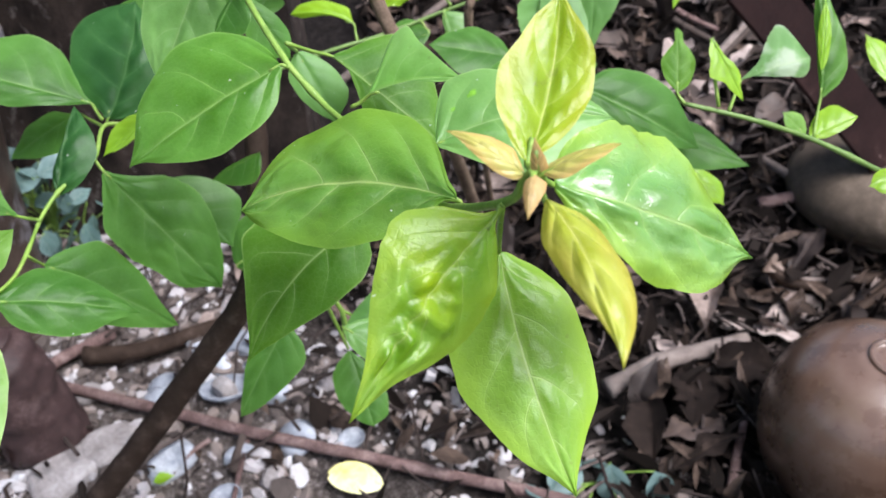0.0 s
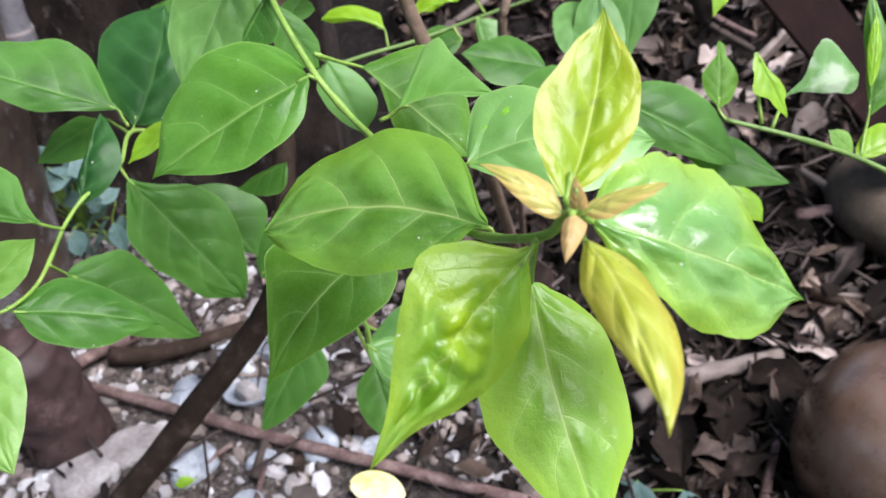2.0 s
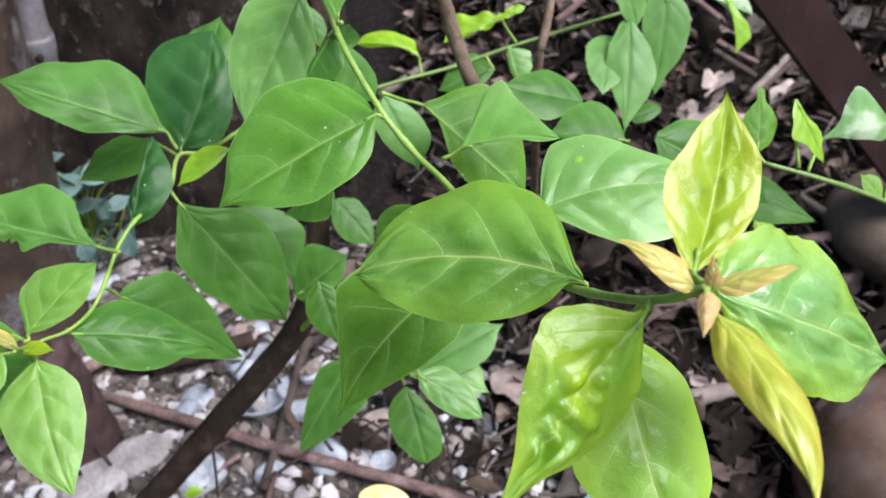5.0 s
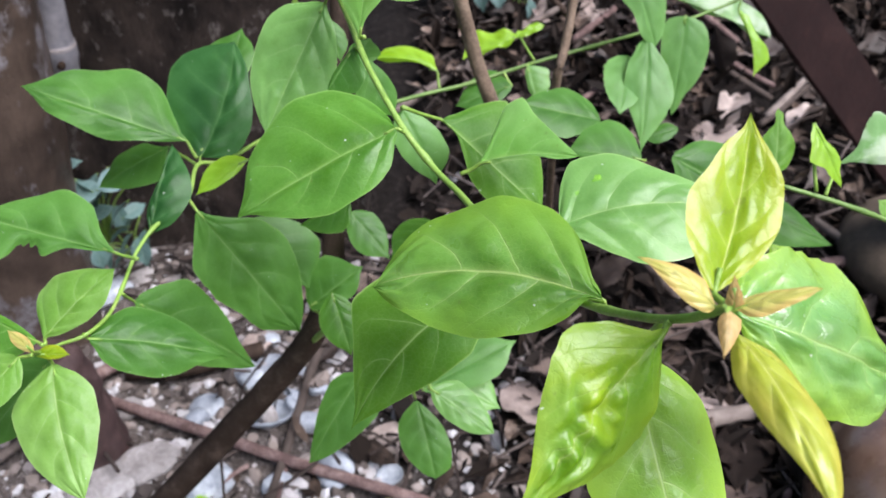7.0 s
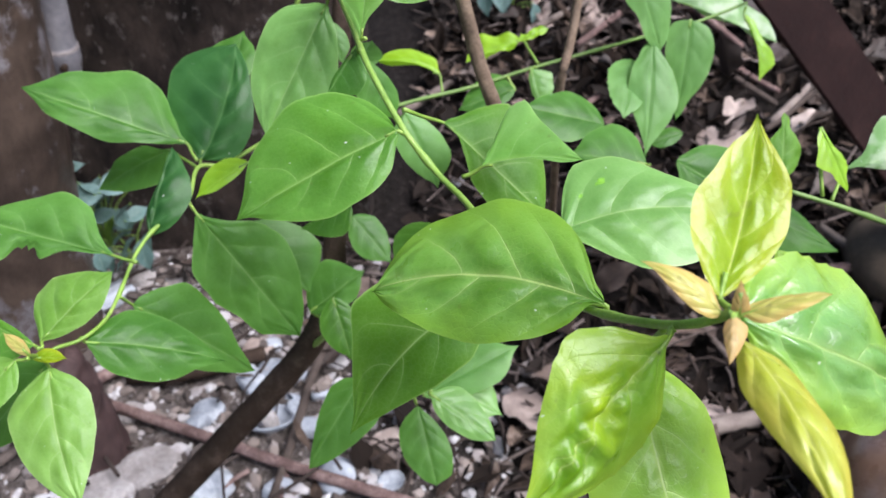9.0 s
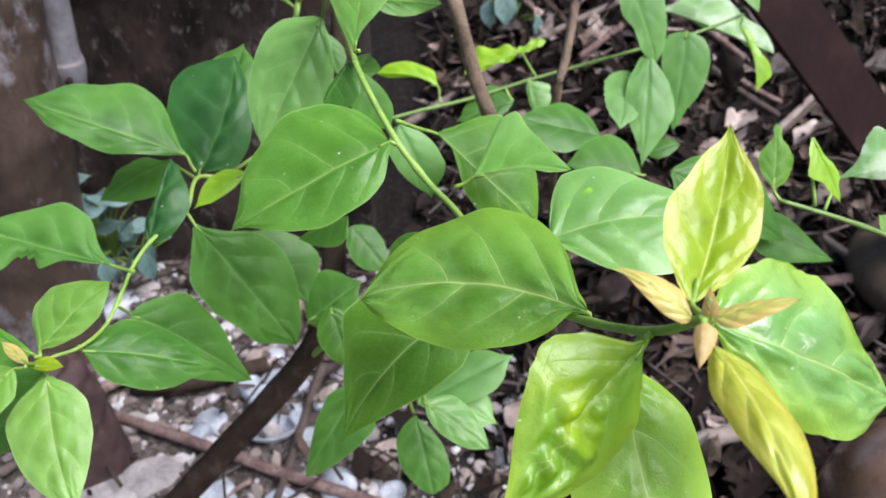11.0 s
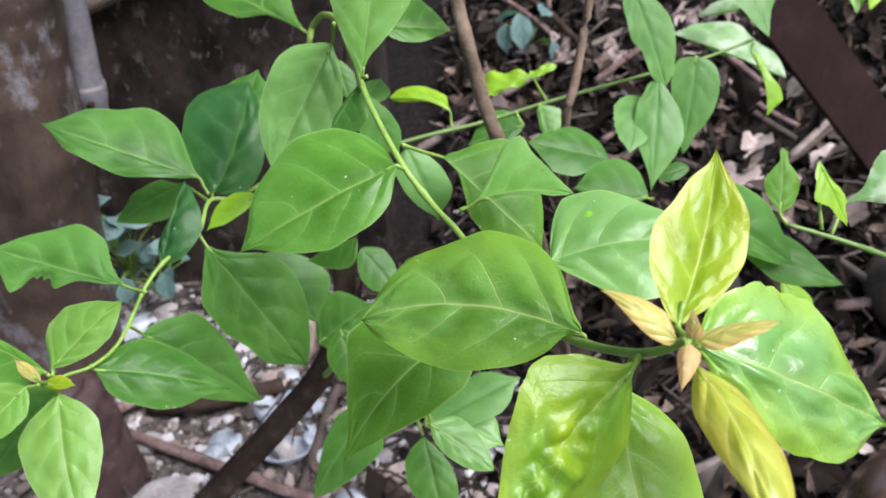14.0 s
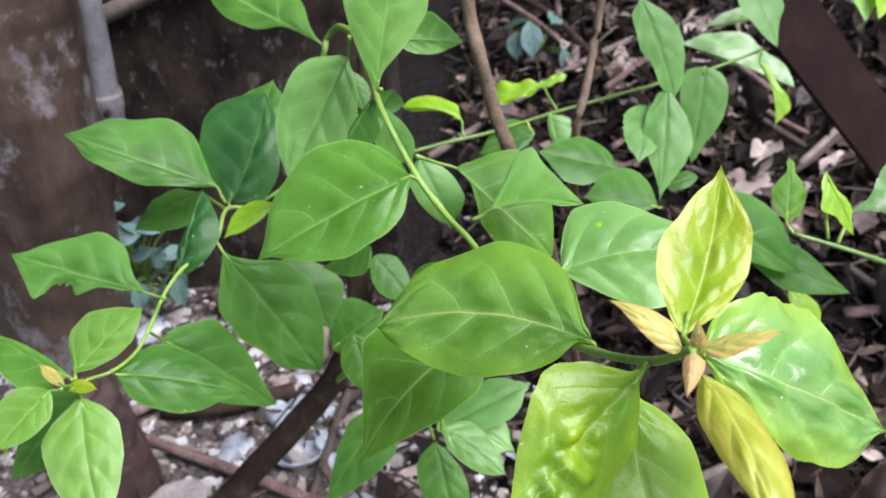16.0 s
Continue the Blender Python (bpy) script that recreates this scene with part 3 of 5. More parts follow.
upturned_pot((0.456, 0.492, -0.006), 0.097, 0.182, "large brown glazed clay pot turned upside down in the litter", 3, CLAY)
upturned_pot((0.66, 0.87, 0.03), 0.125, 0.10, "dull brown clay pot turned upside down among dead leaves", -4, DULLCLAY)


def stump(at, r, h):
    bm = bmesh.new()
    x, y = at
    tube(bm, [(x + 0.01, y, -0.02), (x, y, h * 0.3), (x - 0.004, y, h * 0.7), (x - 0.008, y, h * 0.93), (x - 0.01, y, h)], r, r * 0.86, 32, 8, rough=0.16)
    top = [v for v in bm.verts if v.co.z > h * 0.9]
    for v in top:
        c = Vector((x - 0.01, y, v.co.z))
        k = min(1.0, (v.co.z - h * 0.9) / (h * 0.1))
        v.co = c + (v.co - c) * (1 - 0.35 * k * k)
    return tagged(part("stump", bm, MAROON), "low reddish-brown rotten stump at the foot of the post", "stump")


stump((-0.40, 0.61), 0.047, 0.15)

# ---- the shrub ----
shrub = thing("shrub", (-0.2, 0.42, 0.0))
tagged(shrub, "leafy green shrub with lime young leaves and several arching shoots", "shrub")


def shoot(name, points, r0, r1, mat, sides=10, rough=0.03, nodes=(), label=""):
    bm = bmesh.new()
    tube(bm, points, r0, r1, sides, 8, rough, nodes)
    ob = part(name, bm, mat, shrub, label)
    ob.matrix_basis = Matrix.Translation(-shrub.location)
    return ob


shoot("main_stem", [(-0.3927, 0.4141, -0.0376), (-0.3168, 0.4241, 0.0561), (-0.2269, 0.4320, 0.1632), (-0.1656, 0.4443, 0.2354), (-0.0952, 0.4563, 0.3235), (-0.0777, 0.4763, 0.3651), (-0.0742, 0.4904, 0.3912), (-0.0710, 0.5450, 0.4687), (-0.0682, 0.5862, 0.5373), (-0.0630, 0.6405, 0.6226)], 0.0128, 0.0062, DARKBARK, 14, 0.12, label="dark brown woody main stem")
SHOOT = shoot("front_shoot", [(-0.0620, 0.4694, 0.6315), (-0.0497, 0.4272, 0.6101), (-0.0393, 0.3994, 0.5990), (-0.0301, 0.3734, 0.5902), (-0.0126, 0.3436, 0.5732), (0.0028, 0.3271, 0.5604), (0.0141, 0.3059, 0.5609), (0.0275, 0.2586, 0.5735), (0.0413, 0.2173, 0.5857), (0.0530, 0.1991, 0.5917), (0.0632, 0.1731, 0.6103), (0.0693, 0.1596, 0.6224), (0.0699, 0.1444, 0.6386), (0.0714, 0.1407, 0.6436)], 0.0017, 0.0012, STEM, nodes=[(0.36, 1.35), (0.5, 1.3), (0.72, 1.25)])
LEFT = shoot("left_shoot", [(-0.0710, 0.5425, 0.4654), (-0.1067, 0.4827, 0.4865), (-0.1288, 0.4468, 0.4895), (-0.1420, 0.4326, 0.4956), (-0.1427, 0.4090, 0.4899), (-0.1511, 0.3937, 0.4866), (-0.1581, 0.3823, 0.4850), (-0.1634, 0.3640, 0.4812), (-0.1647, 0.3379, 0.4770), (-0.1663, 0.3192, 0.4760), (-0.1725, 0.3037, 0.4773), (-0.1834, 0.2980, 0.4765), (-0.1904, 0.2933, 0.4754)], 0.0014, 0.0009, STEM, nodes=[(0.5, 1.3), (0.66, 1.3)])
LOW = shoot("low_shoot", [(-0.0952, 0.4545, 0.3212), (-0.0817, 0.4458, 0.3425), (-0.0573, 0.4276, 0.3760), (-0.0267, 0.3827, 0.4078), (-0.0082, 0.3485, 0.4129), (-0.0003, 0.3109, 0.4298)], 0.0026, 0.0011, STEM)
shoot("low_shoot", [(-0.0267, 0.3827, 0.4078), (-0.0193, 0.3885, 0.3667), (-0.0123, 0.3858, 0.3389)], 0.0016, 0.001, STEM)
BACK = shoot("back_shoot", [(-0.0859, 0.5348, 0.4557), (-0.0548, 0.5627, 0.4588), (-0.0127, 0.5796, 0.4641), (0.0265, 0.5945, 0.4669), (0.0752, 0.6086, 0.4767), (0.1238, 0.6171, 0.4875), (0.1601, 0.6189, 0.4979), (0.2025, 0.6355, 0.5028), (0.2482, 0.6642, 0.5069)], 0.0016, 0.0012, DULLSTEM, nodes=[(0.4, 1.35), (0.62, 1.3)])
RIGHT = shoot("right_shoot", [(0.4955, 0.4382, 0.3473), (0.3916, 0.4026, 0.4112), (0.3232, 0.3868, 0.4530), (0.2745, 0.3899, 0.4789), (0.2335, 0.3868, 0.4976), (0.1950, 0.3904, 0.5087)], 0.0020, 0.0013, DULLSTEM, nodes=[(0.5, 1.3), (0.75, 1.3)])
shoot("woody_stem", [(0.0026, 0.4971, 0.6504), (0.0116, 0.4872, 0.5974), (0.0167, 0.4798, 0.5799), (0.0248, 0.4753, 0.5499), (0.0359, 0.4706, 0.5196), (0.0645, 0.4953, 0.4378), (0.0940, 0.5739, 0.2951), (0.1273, 0.7189, 0.1073)], 0.0042, 0.0050, BARK, 12, 0.08, label="bare grey-brown woody stem")
shoot("woody_stem", [(0.1053, 0.5838, 0.6151), (0.0961, 0.5621, 0.5470), (0.0910, 0.5475, 0.5204), (0.0860, 0.5396, 0.4942), (0.0976, 0.6040, 0.3819), (0.1162, 0.7079, 0.2228), (0.1312, 0.7802, 0.0882)], 0.0030, 0.0036, BARK, 12, 0.08, label="bare grey-brown woody stem")
shoot("tendril", [(-0.1090, 0.5492, 0.4745), (-0.1018, 0.5556, 0.5176), (-0.0940, 0.5541, 0.5493), (-0.0917, 0.5606, 0.5584), (-0.0809, 0.5463, 0.5718), (-0.0623, 0.4873, 0.5908), (-0.0450, 0.4070, 0.6144)], 0.0022, 0.0022, STEM)

leaf(SHOOT, (0.0563, 0.1966, 0.5962), (-0.0187, 0.2241, 0.5781), (-0.3643, -0.3753, 0.8523), (.015, .126, .234, .281, .247, .168, .081), (.063, .235, .343, .365, .318, .270, .159), LEAFY, lift=(-0.0040, -0.0060), stalk=(0.0574, 0.1976, 0.5930), bow=-0.071, fine=True, quilt=0.02, arch=0.085, keel=0.12, wave=0.012)
leaf(SHOOT, (-0.0156, 0.3414, 0.5738), (-0.0922, 0.3239, 0.5354), (-0.2669, -0.5525, 0.7896), (.072, .184, .246, .254, .204, .112, .027), (.178, .324, .445, .474, .404, .284, .088), GREEN, lift=(-0.0069, -0.0083), stalk=(-0.0114, 0.3405, 0.5726), bow=0.017, fine=True, quilt=0.01, arch=0.08, keel=0.22)
leaf(SHOOT, (0.0656, 0.1600, 0.6180), (0.0231, 0.1198, 0.5848), (0.3210, -0.7838, 0.5316), (.021, .125, .233, .260, .178, .076, .032), (.036, .185, .284, .231, .136, .056, .021), PUCKER, lift=(-0.0047, -0.0054), stalk=(0.0671, 0.1627, 0.6182), bow=-0.042, fine=True, quilt=0.008, arch=0.04, wave=0.012, keel=0.15, rag=0.03, pucker=(0.5, 0.05, 0.24, 0.055), roll=0.06)
leaf(SHOOT, (0.0696, 0.1957, 0.5742), (0.0878, 0.1369, 0.5197), (0.1233, -0.6614, 0.7398), (.070, .178, .265, .283, .250, .133, .044), (.051, .164, .276, .277, .213, .142, .046), LIME, lift=(-0.0080, -0.0080), stalk=(0.0672, 0.1692, 0.6124), bow=-0.045, fine=True, quilt=0.01, arch=0.07, keel=0.2, wave=0.012)
leaf(SHOOT, (0.0713, 0.1495, 0.6404), (0.0837, 0.1850, 0.6691), (0.1000, -0.6200, 0.7700), (.073, .157, .262, .291, .213, .133, .034), (.036, .106, .175, .216, .203, .121, .040), YOUNG, lift=(-0.0009, -0.0000), stalk=(0.0713, 0.1417, 0.6432), bow=-0.054, fine=True, quilt=0.009, arch=-0.07, keel=0.5, label='young yellow-green leaf at the shoot tip')
leaf(SHOOT, (0.0783, 0.1516, 0.6318), (0.1390, 0.1614, 0.5938), (0.2500, -0.5800, 0.7700), (.159, .270, .343, .353, .207, .121, .022), (.043, .105, .179, .226, .218, .153, .030), SHINY, lift=(-0.0069, -0.0059), stalk=(0.0729, 0.1428, 0.6414), bow=-0.014, fine=True, quilt=0.026, wave=0.02, arch=0.11, keel=0.1, rag=0.045)
leaf(SHOOT, (0.0744, 0.1414, 0.6351), (0.0822, 0.0910, 0.6306), (-0.0408, -0.1071, 0.9934), (.056, .142, .170, .175, .157, .108, .044), (.023, .072, .119, .107, .078, .033, .005), GOLD, lift=(-0.0050, -0.0040), stalk=(0.0723, 0.1418, 0.6417), bow=0.032, fine=True, quilt=0.014, arch=0.1, keel=0.12, label='young yellow leaf curled along its midrib', roll=0.15)
leaf(SHOOT, (0.0697, 0.1428, 0.6414), (0.0521, 0.1524, 0.6490), (0.1208, -0.5085, 0.8526), (.099, .144, .164, .149, .103, .046, .017), (.041, .116, .206, .196, .136, .079, .038), BRONZE, lift=(-0.0020, -0.0030), stalk=(0.0706, 0.1428, 0.6408), bow=-0.004, quilt=0.012, arch=0.12, keel=0.6, label='pale bronze young leaf half unfolded')
leaf(SHOOT, (0.0734, 0.1413, 0.6425), (0.0907, 0.1388, 0.6508), (-0.4122, -0.3728, 0.8314), (.031, .117, .126, .109, .089, .069, .036), (.047, .137, .181, .158, .123, .079, .029), BRONZE, lift=(-0.0020, -0.0020), stalk=(0.0712, 0.1411, 0.6430), bow=-0.002, quilt=0.012, arch=0.08, keel=0.6, label='pale bronze young leaf half unfolded')
leaf(SHOOT, (0.0712, 0.1395, 0.6437), (0.0685, 0.1292, 0.6387), (-0.0026, -0.4485, 0.8938), (.101, .287, .289, .243, .178, .109, .042), (.037, .127, .152, .138, .107, .064, .024), TAN, lift=(-0.0024, -0.0023), stalk=(0.0714, 0.1407, 0.6436), bow=-0.013, quilt=0.006, arch=0.15, keel=0.5, label='small bronze bud leaf')
leaf(SHOOT, (0.0726, 0.1404, 0.6431), (0.0716, 0.1421, 0.6518), (-0.1798, -0.9699, 0.1641), (.070, .210, .194, .173, .130, .076, .030), (.086, .257, .237, .207, .138, .075, .029), TAN, lift=(-0.0008, -0.0009), stalk=(0.0714, 0.1407, 0.6436), quilt=0.006, arch=0.1, keel=0.23, label='small bronze bud leaf')
leaf(SHOOT, (0.0524, 0.2649, 0.5739), (0.1238, 0.2684, 0.5774), (-0.0573, -0.4383, 0.8970), (.261, .395, .379, .305, .205, .136, .078), (.057, .142, .260, .352, .326, .228, .103), SILKY, lift=(-0.0053, -0.0052), stalk=(0.0473, 0.2730, 0.5595), bow=0.078, fine=True, quilt=0.012, arch=0.08, keel=0.15, hole=((0.22, 0.5, 0.055), (0.11, 0.4, 0.02)))
leaf(SHOOT, (0.0195, 0.2680, 0.5359), (-0.0316, 0.2258, 0.4995), (-0.1533, -0.5797, 0.8003), (.072, .193, .263, .245, .184, .111, .040), (.139, .273, .414, .425, .267, .121, .027), OLIVE, lift=(-0.0088, -0.0077), stalk=(0.0226, 0.2812, 0.5376), bow=-0.068, fine=True, quilt=0.01, arch=0.09, keel=0.25)
leaf(SHOOT, (0.0238, 0.3356, 0.5585), (0.0656, 0.3121, 0.5769), (-0.1200, -0.5000, 0.8500), (.193, .583, .618, .423, .268, .138, .053), (.004, .004, .004, .004, .029, .055, .033), FRESH, lift=(-0.0020, 0.0000), stalk=(0.0147, 0.3368, 0.5516), bow=0.048, arch=0.02, quilt=0.006, keel=0.1)
leaf(SHOOT, (0.0059, 0.3704, 0.5620), (0.0566, 0.3462, 0.5232), (0.2722, -0.5962, 0.7553), (.096, .306, .479, .459, .379, .257, .112), (.004, .009, .088, .200, .221, .153, .074), OLIVE, lift=(-0.0061, -0.0048), stalk=(-0.0126, 0.3502, 0.5800), bow=-0.009, quilt=0.006, keel=0.29, arch=0.04)
leaf(SHOOT, (-0.0563, 0.4313, 0.5977), (-0.0881, 0.3900, 0.5424), (-0.1515, -0.7333, 0.6628), (.039, .135, .226, .286, .277, .206, .109), (.121, .286, .349, .341, .298, .204, .098), SILKY, lift=(-0.0038, -0.0042), stalk=(-0.0520, 0.4188, 0.6144), bow=0.007, quilt=0.014, fine=True, keel=0.16, arch=0.04)
leaf(SHOOT, (-0.0338, 0.3806, 0.6005), (-0.0212, 0.3923, 0.6680), (-0.0212, -0.9875, 0.1564), (.022, .082, .173, .264, .318, .265, .106), (.007, .026, .116, .217, .279, .243, .132), FRESH, lift=(-0.0045, -0.0044), stalk=(-0.0314, 0.3793, 0.6019), bow=0.012, quilt=0.005, arch=0.03, keel=0.2)
leaf(SHOOT, (-0.0349, 0.4823, 0.5883), (0.0065, 0.5021, 0.5782), (0.3331, -0.4447, 0.8315), (.036, .133, .303, .434, .498, .353, .139), (.071, .181, .238, .227, .182, .100, .040), GREEN, lift=(-0.0060, -0.0028), bow=-0.008, quilt=0.005, keel=0.37, arch=0.04)
leaf(SHOOT, (-0.0956, 0.5581, 0.5552), (-0.1872, 0.6003, 0.5885), (0.0339, -0.5145, 0.8568), (.004, .004, .018, .135, .151, .117, .046), (.017, .069, .200, .288, .285, .218, .107), GREEN, lift=(-0.0071, -0.0098), stalk=(-0.0940, 0.5577, 0.5545), bow=0.021, quilt=0.005, keel=0.45, arch=0.04)
leaf(SHOOT, (-0.0381, 0.3907, 0.5909), (-0.0519, 0.3771, 0.5728), (-0.1595, -0.7244, 0.6706), (.137, .282, .431, .524, .521, .355, .095), (.021, .043, .066, .082, .086, .063, .017), MID, lift=(-0.0033, -0.0012), stalk=(-0.0346, 0.3822, 0.5958), quilt=0.004, keel=0.34, arch=0.04)
leaf(SHOOT, (-0.0388, 0.4070, 0.5793), (-0.0190, 0.3982, 0.5477), (0.4024, -0.7850, 0.4710), (.055, .113, .174, .215, .226, .164, .044), (.081, .166, .256, .317, .333, .242, .065), MID, lift=(-0.0019, -0.0023), stalk=(-0.0346, 0.3817, 0.5951), quilt=0.004, keel=0.18, arch=0.04)
leaf(SHOOT, (-0.0628, 0.4733, 0.5711), (-0.0536, 0.4594, 0.5506), (0.2092, -0.7629, 0.6118), (.080, .163, .249, .298, .285, .189, .050), (.080, .164, .247, .287, .257, .165, .044), MID, lift=(-0.0015, -0.0015), quilt=0.003, keel=0.17, arch=0.04)
leaf(SHOOT, (-0.0508, 0.4950, 0.5313), (-0.0410, 0.5144, 0.5405), (0.0768, -0.4590, 0.8851), (.100, .203, .305, .351, .311, .199, .053), (.121, .248, .383, .474, .498, .362, .098), MID, lift=(-0.0021, -0.0026), quilt=0.003, keel=0.32, arch=0.04)
leaf(SHOOT, (-0.0154, 0.3999, 0.5511), (0.0027, 0.3794, 0.5169), (0.2309, -0.7757, 0.5874), (.082, .168, .259, .321, .337, .245, .066), (.094, .189, .260, .253, .199, .122, .032), SOFT, lift=(-0.0045, -0.0038), stalk=(-0.0127, 0.3519, 0.5790), quilt=0.004, keel=0.44, arch=0.04)
leaf(LEFT, (-0.1716, 0.3050, 0.4740), (-0.1106, 0.3221, 0.4441), (0.4990, -0.3457, 0.7946), (.083, .201, .285, .272, .204, .119, .049), (.060, .163, .223, .246, .202, .101, .038), MID, lift=(-0.0084, -0.0088), stalk=(-0.1726, 0.3033, 0.4784), bow=0.012, fine=True, quilt=0.01, arch=0.08, keel=0.39)
leaf(LEFT, (-0.1641, 0.3480, 0.4607), (-0.1081, 0.3607, 0.3960), (0.6899, -0.5293, 0.4939), (.092, .193, .297, .266, .194, .093, .038), (.032, .107, .177, .207, .167, .103, .052), MID, lift=(-0.0064, -0.0049), stalk=(-0.1639, 0.3356, 0.4774), bow=0.005, quilt=0.01, keel=0.22, arch=0.04)
leaf(LEFT, (-0.1351, 0.3948, 0.4884), (-0.0827, 0.3810, 0.4058), (0.5150, -0.7331, 0.4442), (.025, .100, .255, .317, .272, .188, .097), (.047, .131, .243, .246, .198, .171, .065), MID, lift=(-0.0058, -0.0051), stalk=(-0.1432, 0.4068, 0.4895), bow=-0.006, quilt=0.012, fine=True, keel=0.15, arch=0.04, rag=0.025)
leaf(LEFT, (-0.1215, 0.4482, 0.4427), (-0.0829, 0.4278, 0.4005), (0.3538, -0.6731, 0.6494), (.109, .225, .347, .430, .451, .328, .088), (.047, .096, .148, .179, .178, .121, .032), MID, lift=(-0.0054, -0.0034), quilt=0.004, keel=0.26, arch=0.04)
leaf(LEFT, (-0.1905, 0.2992, 0.4798), (-0.1578, 0.3244, 0.5036), (-0.1593, -0.5705, 0.8057), (.106, .316, .438, .441, .345, .217, .074), (.029, .091, .157, .198, .203, .137, .060), SPRING, lift=(-0.0049, -0.0055), stalk=(-0.1905, 0.2970, 0.4768), bow=0.015, fine=True, quilt=0.012, keel=0.25, arch=0.04)
leaf(LEFT, (-0.1854, 0.2898, 0.4710), (-0.1622, 0.2375, 0.4336), (0.0412, -0.5852, 0.8099), (.064, .174, .254, .260, .204, .128, .052), (.107, .247, .326, .304, .249, .168, .078), SPRING, lift=(-0.0068, -0.0066), stalk=(-0.1899, 0.2942, 0.4733), bow=-0.037, fine=True, quilt=0.012, keel=0.3, arch=0.04)
leaf(LEFT, (-0.1944, 0.2811, 0.4848), (-0.2166, 0.2552, 0.4675), (-0.0373, -0.5313, 0.8463), (.099, .199, .282, .284, .228, .140, .037), (.133, .270, .398, .438, .368, .231, .061), SPRING, lift=(-0.0027, -0.0035), stalk=(-0.1880, 0.2820, 0.4855), quilt=0.009, keel=0.28, arch=0.04)
leaf(LEFT, (-0.1880, 0.2892, 0.4870), (-0.2407, 0.3116, 0.4974), (-0.0060, -0.4310, 0.9024), (.117, .229, .283, .259, .199, .121, .032), (.019, .039, .059, .067, .059, .037, .010), GREEN, lift=(-0.0028, -0.0022), stalk=(-0.1833, 0.2848, 0.4891), quilt=0.005, keel=0.15, arch=0.04)
leaf(LEFT, (-0.2015, 0.3136, 0.4495), (-0.2453, 0.2901, 0.4034), (-0.2824, -0.7191, 0.6349), (.068, .139, .205, .225, .189, .119, .031), (.096, .192, .264, .257, .202, .124, .033), MID, lift=(-0.0038, -0.0039), stalk=(-0.1904, 0.2933, 0.4754), quilt=0.004, keel=0.21, arch=0.04)
leaf(LEFT, (-0.1878, 0.2835, 0.4856), (-0.1935, 0.2800, 0.5037), (0.8183, -0.5553, 0.1481), (.042, .087, .132, .158, .151, .100, .027), (.046, .094, .140, .161, .141, .090, .024), BRONZE, lift=(-0.0013, -0.0013), stalk=(-0.1904, 0.2933, 0.4754), keel=0.38, arch=0.04, label='small bronze bud leaf', quilt=0.004)
leaf(LEFT, (-0.1930, 0.2914, 0.4762), (-0.1732, 0.2871, 0.4804), (-0.2803, -0.4429, 0.8516), (.081, .163, .233, .242, .196, .121, .032), (.030, .061, .093, .110, .103, .067, .018), YOUNG, lift=(-0.0018, -0.0012), stalk=(-0.1904, 0.2933, 0.4754), keel=0.45, arch=0.04, label='small yellow-green bud leaf', quilt=0.004)
leaf(LEFT, (-0.1707, 0.3553, 0.4894), (-0.2487, 0.3684, 0.5060), (0.0870, -0.4663, 0.8803), (.005, .025, .048, .183, .277, .164, .065), (.032, .115, .298, .349, .252, .136, .034), MID, lift=(-0.0063, -0.0061), stalk=(-0.1546, 0.3459, 0.4922), bow=0.016, quilt=0.01, chew=(0.55, 1, 0.78, 0.1), fine=True, keel=0.33, arch=0.04, label='green leaf with a ragged insect-eaten notch')
leaf(LEFT, (-0.1503, 0.4458, 0.5045), (-0.2418, 0.4487, 0.5405), (0.3184, -0.4720, 0.8221), (.016, .052, .103, .144, .133, .103, .035), (.034, .149, .320, .365, .282, .197, .070), MID, lift=(-0.0048, -0.0059), stalk=(-0.1427, 0.4351, 0.4989), bow=0.014, fine=True, quilt=0.006, keel=0.18, arch=0.04, wave=0.012)
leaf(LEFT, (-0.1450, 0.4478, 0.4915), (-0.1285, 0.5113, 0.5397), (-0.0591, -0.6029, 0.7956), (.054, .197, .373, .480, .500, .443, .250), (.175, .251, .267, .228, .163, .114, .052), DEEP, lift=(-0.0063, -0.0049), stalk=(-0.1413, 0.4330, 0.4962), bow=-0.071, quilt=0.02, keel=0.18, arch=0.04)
leaf(LEFT, (-0.1409, 0.5054, 0.4992), (-0.1331, 0.5547, 0.5296), (-0.0202, -0.5222, 0.8526), (.088, .182, .281, .347, .365, .265, .072), (.055, .112, .173, .214, .225, .163, .044), MID, lift=(-0.0052, -0.0038), quilt=0.004, keel=0.33, arch=0.04)
leaf(LEFT, (-0.1744, 0.4779, 0.4807), (-0.2201, 0.4614, 0.4598), (-0.1843, -0.5431, 0.8192), (.066, .248, .350, .320, .255, .152, .061), (.028, .103, .246, .284, .273, .152, .078), MID, lift=(-0.0063, -0.0062), stalk=(-0.1452, 0.4373, 0.4935), bow=-0.004, quilt=0.004, keel=0.45, arch=0.04)
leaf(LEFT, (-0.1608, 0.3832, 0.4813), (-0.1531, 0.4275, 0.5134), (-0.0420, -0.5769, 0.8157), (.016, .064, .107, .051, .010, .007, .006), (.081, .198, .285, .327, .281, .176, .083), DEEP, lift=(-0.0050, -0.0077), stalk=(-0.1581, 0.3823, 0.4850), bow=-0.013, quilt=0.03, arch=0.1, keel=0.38)
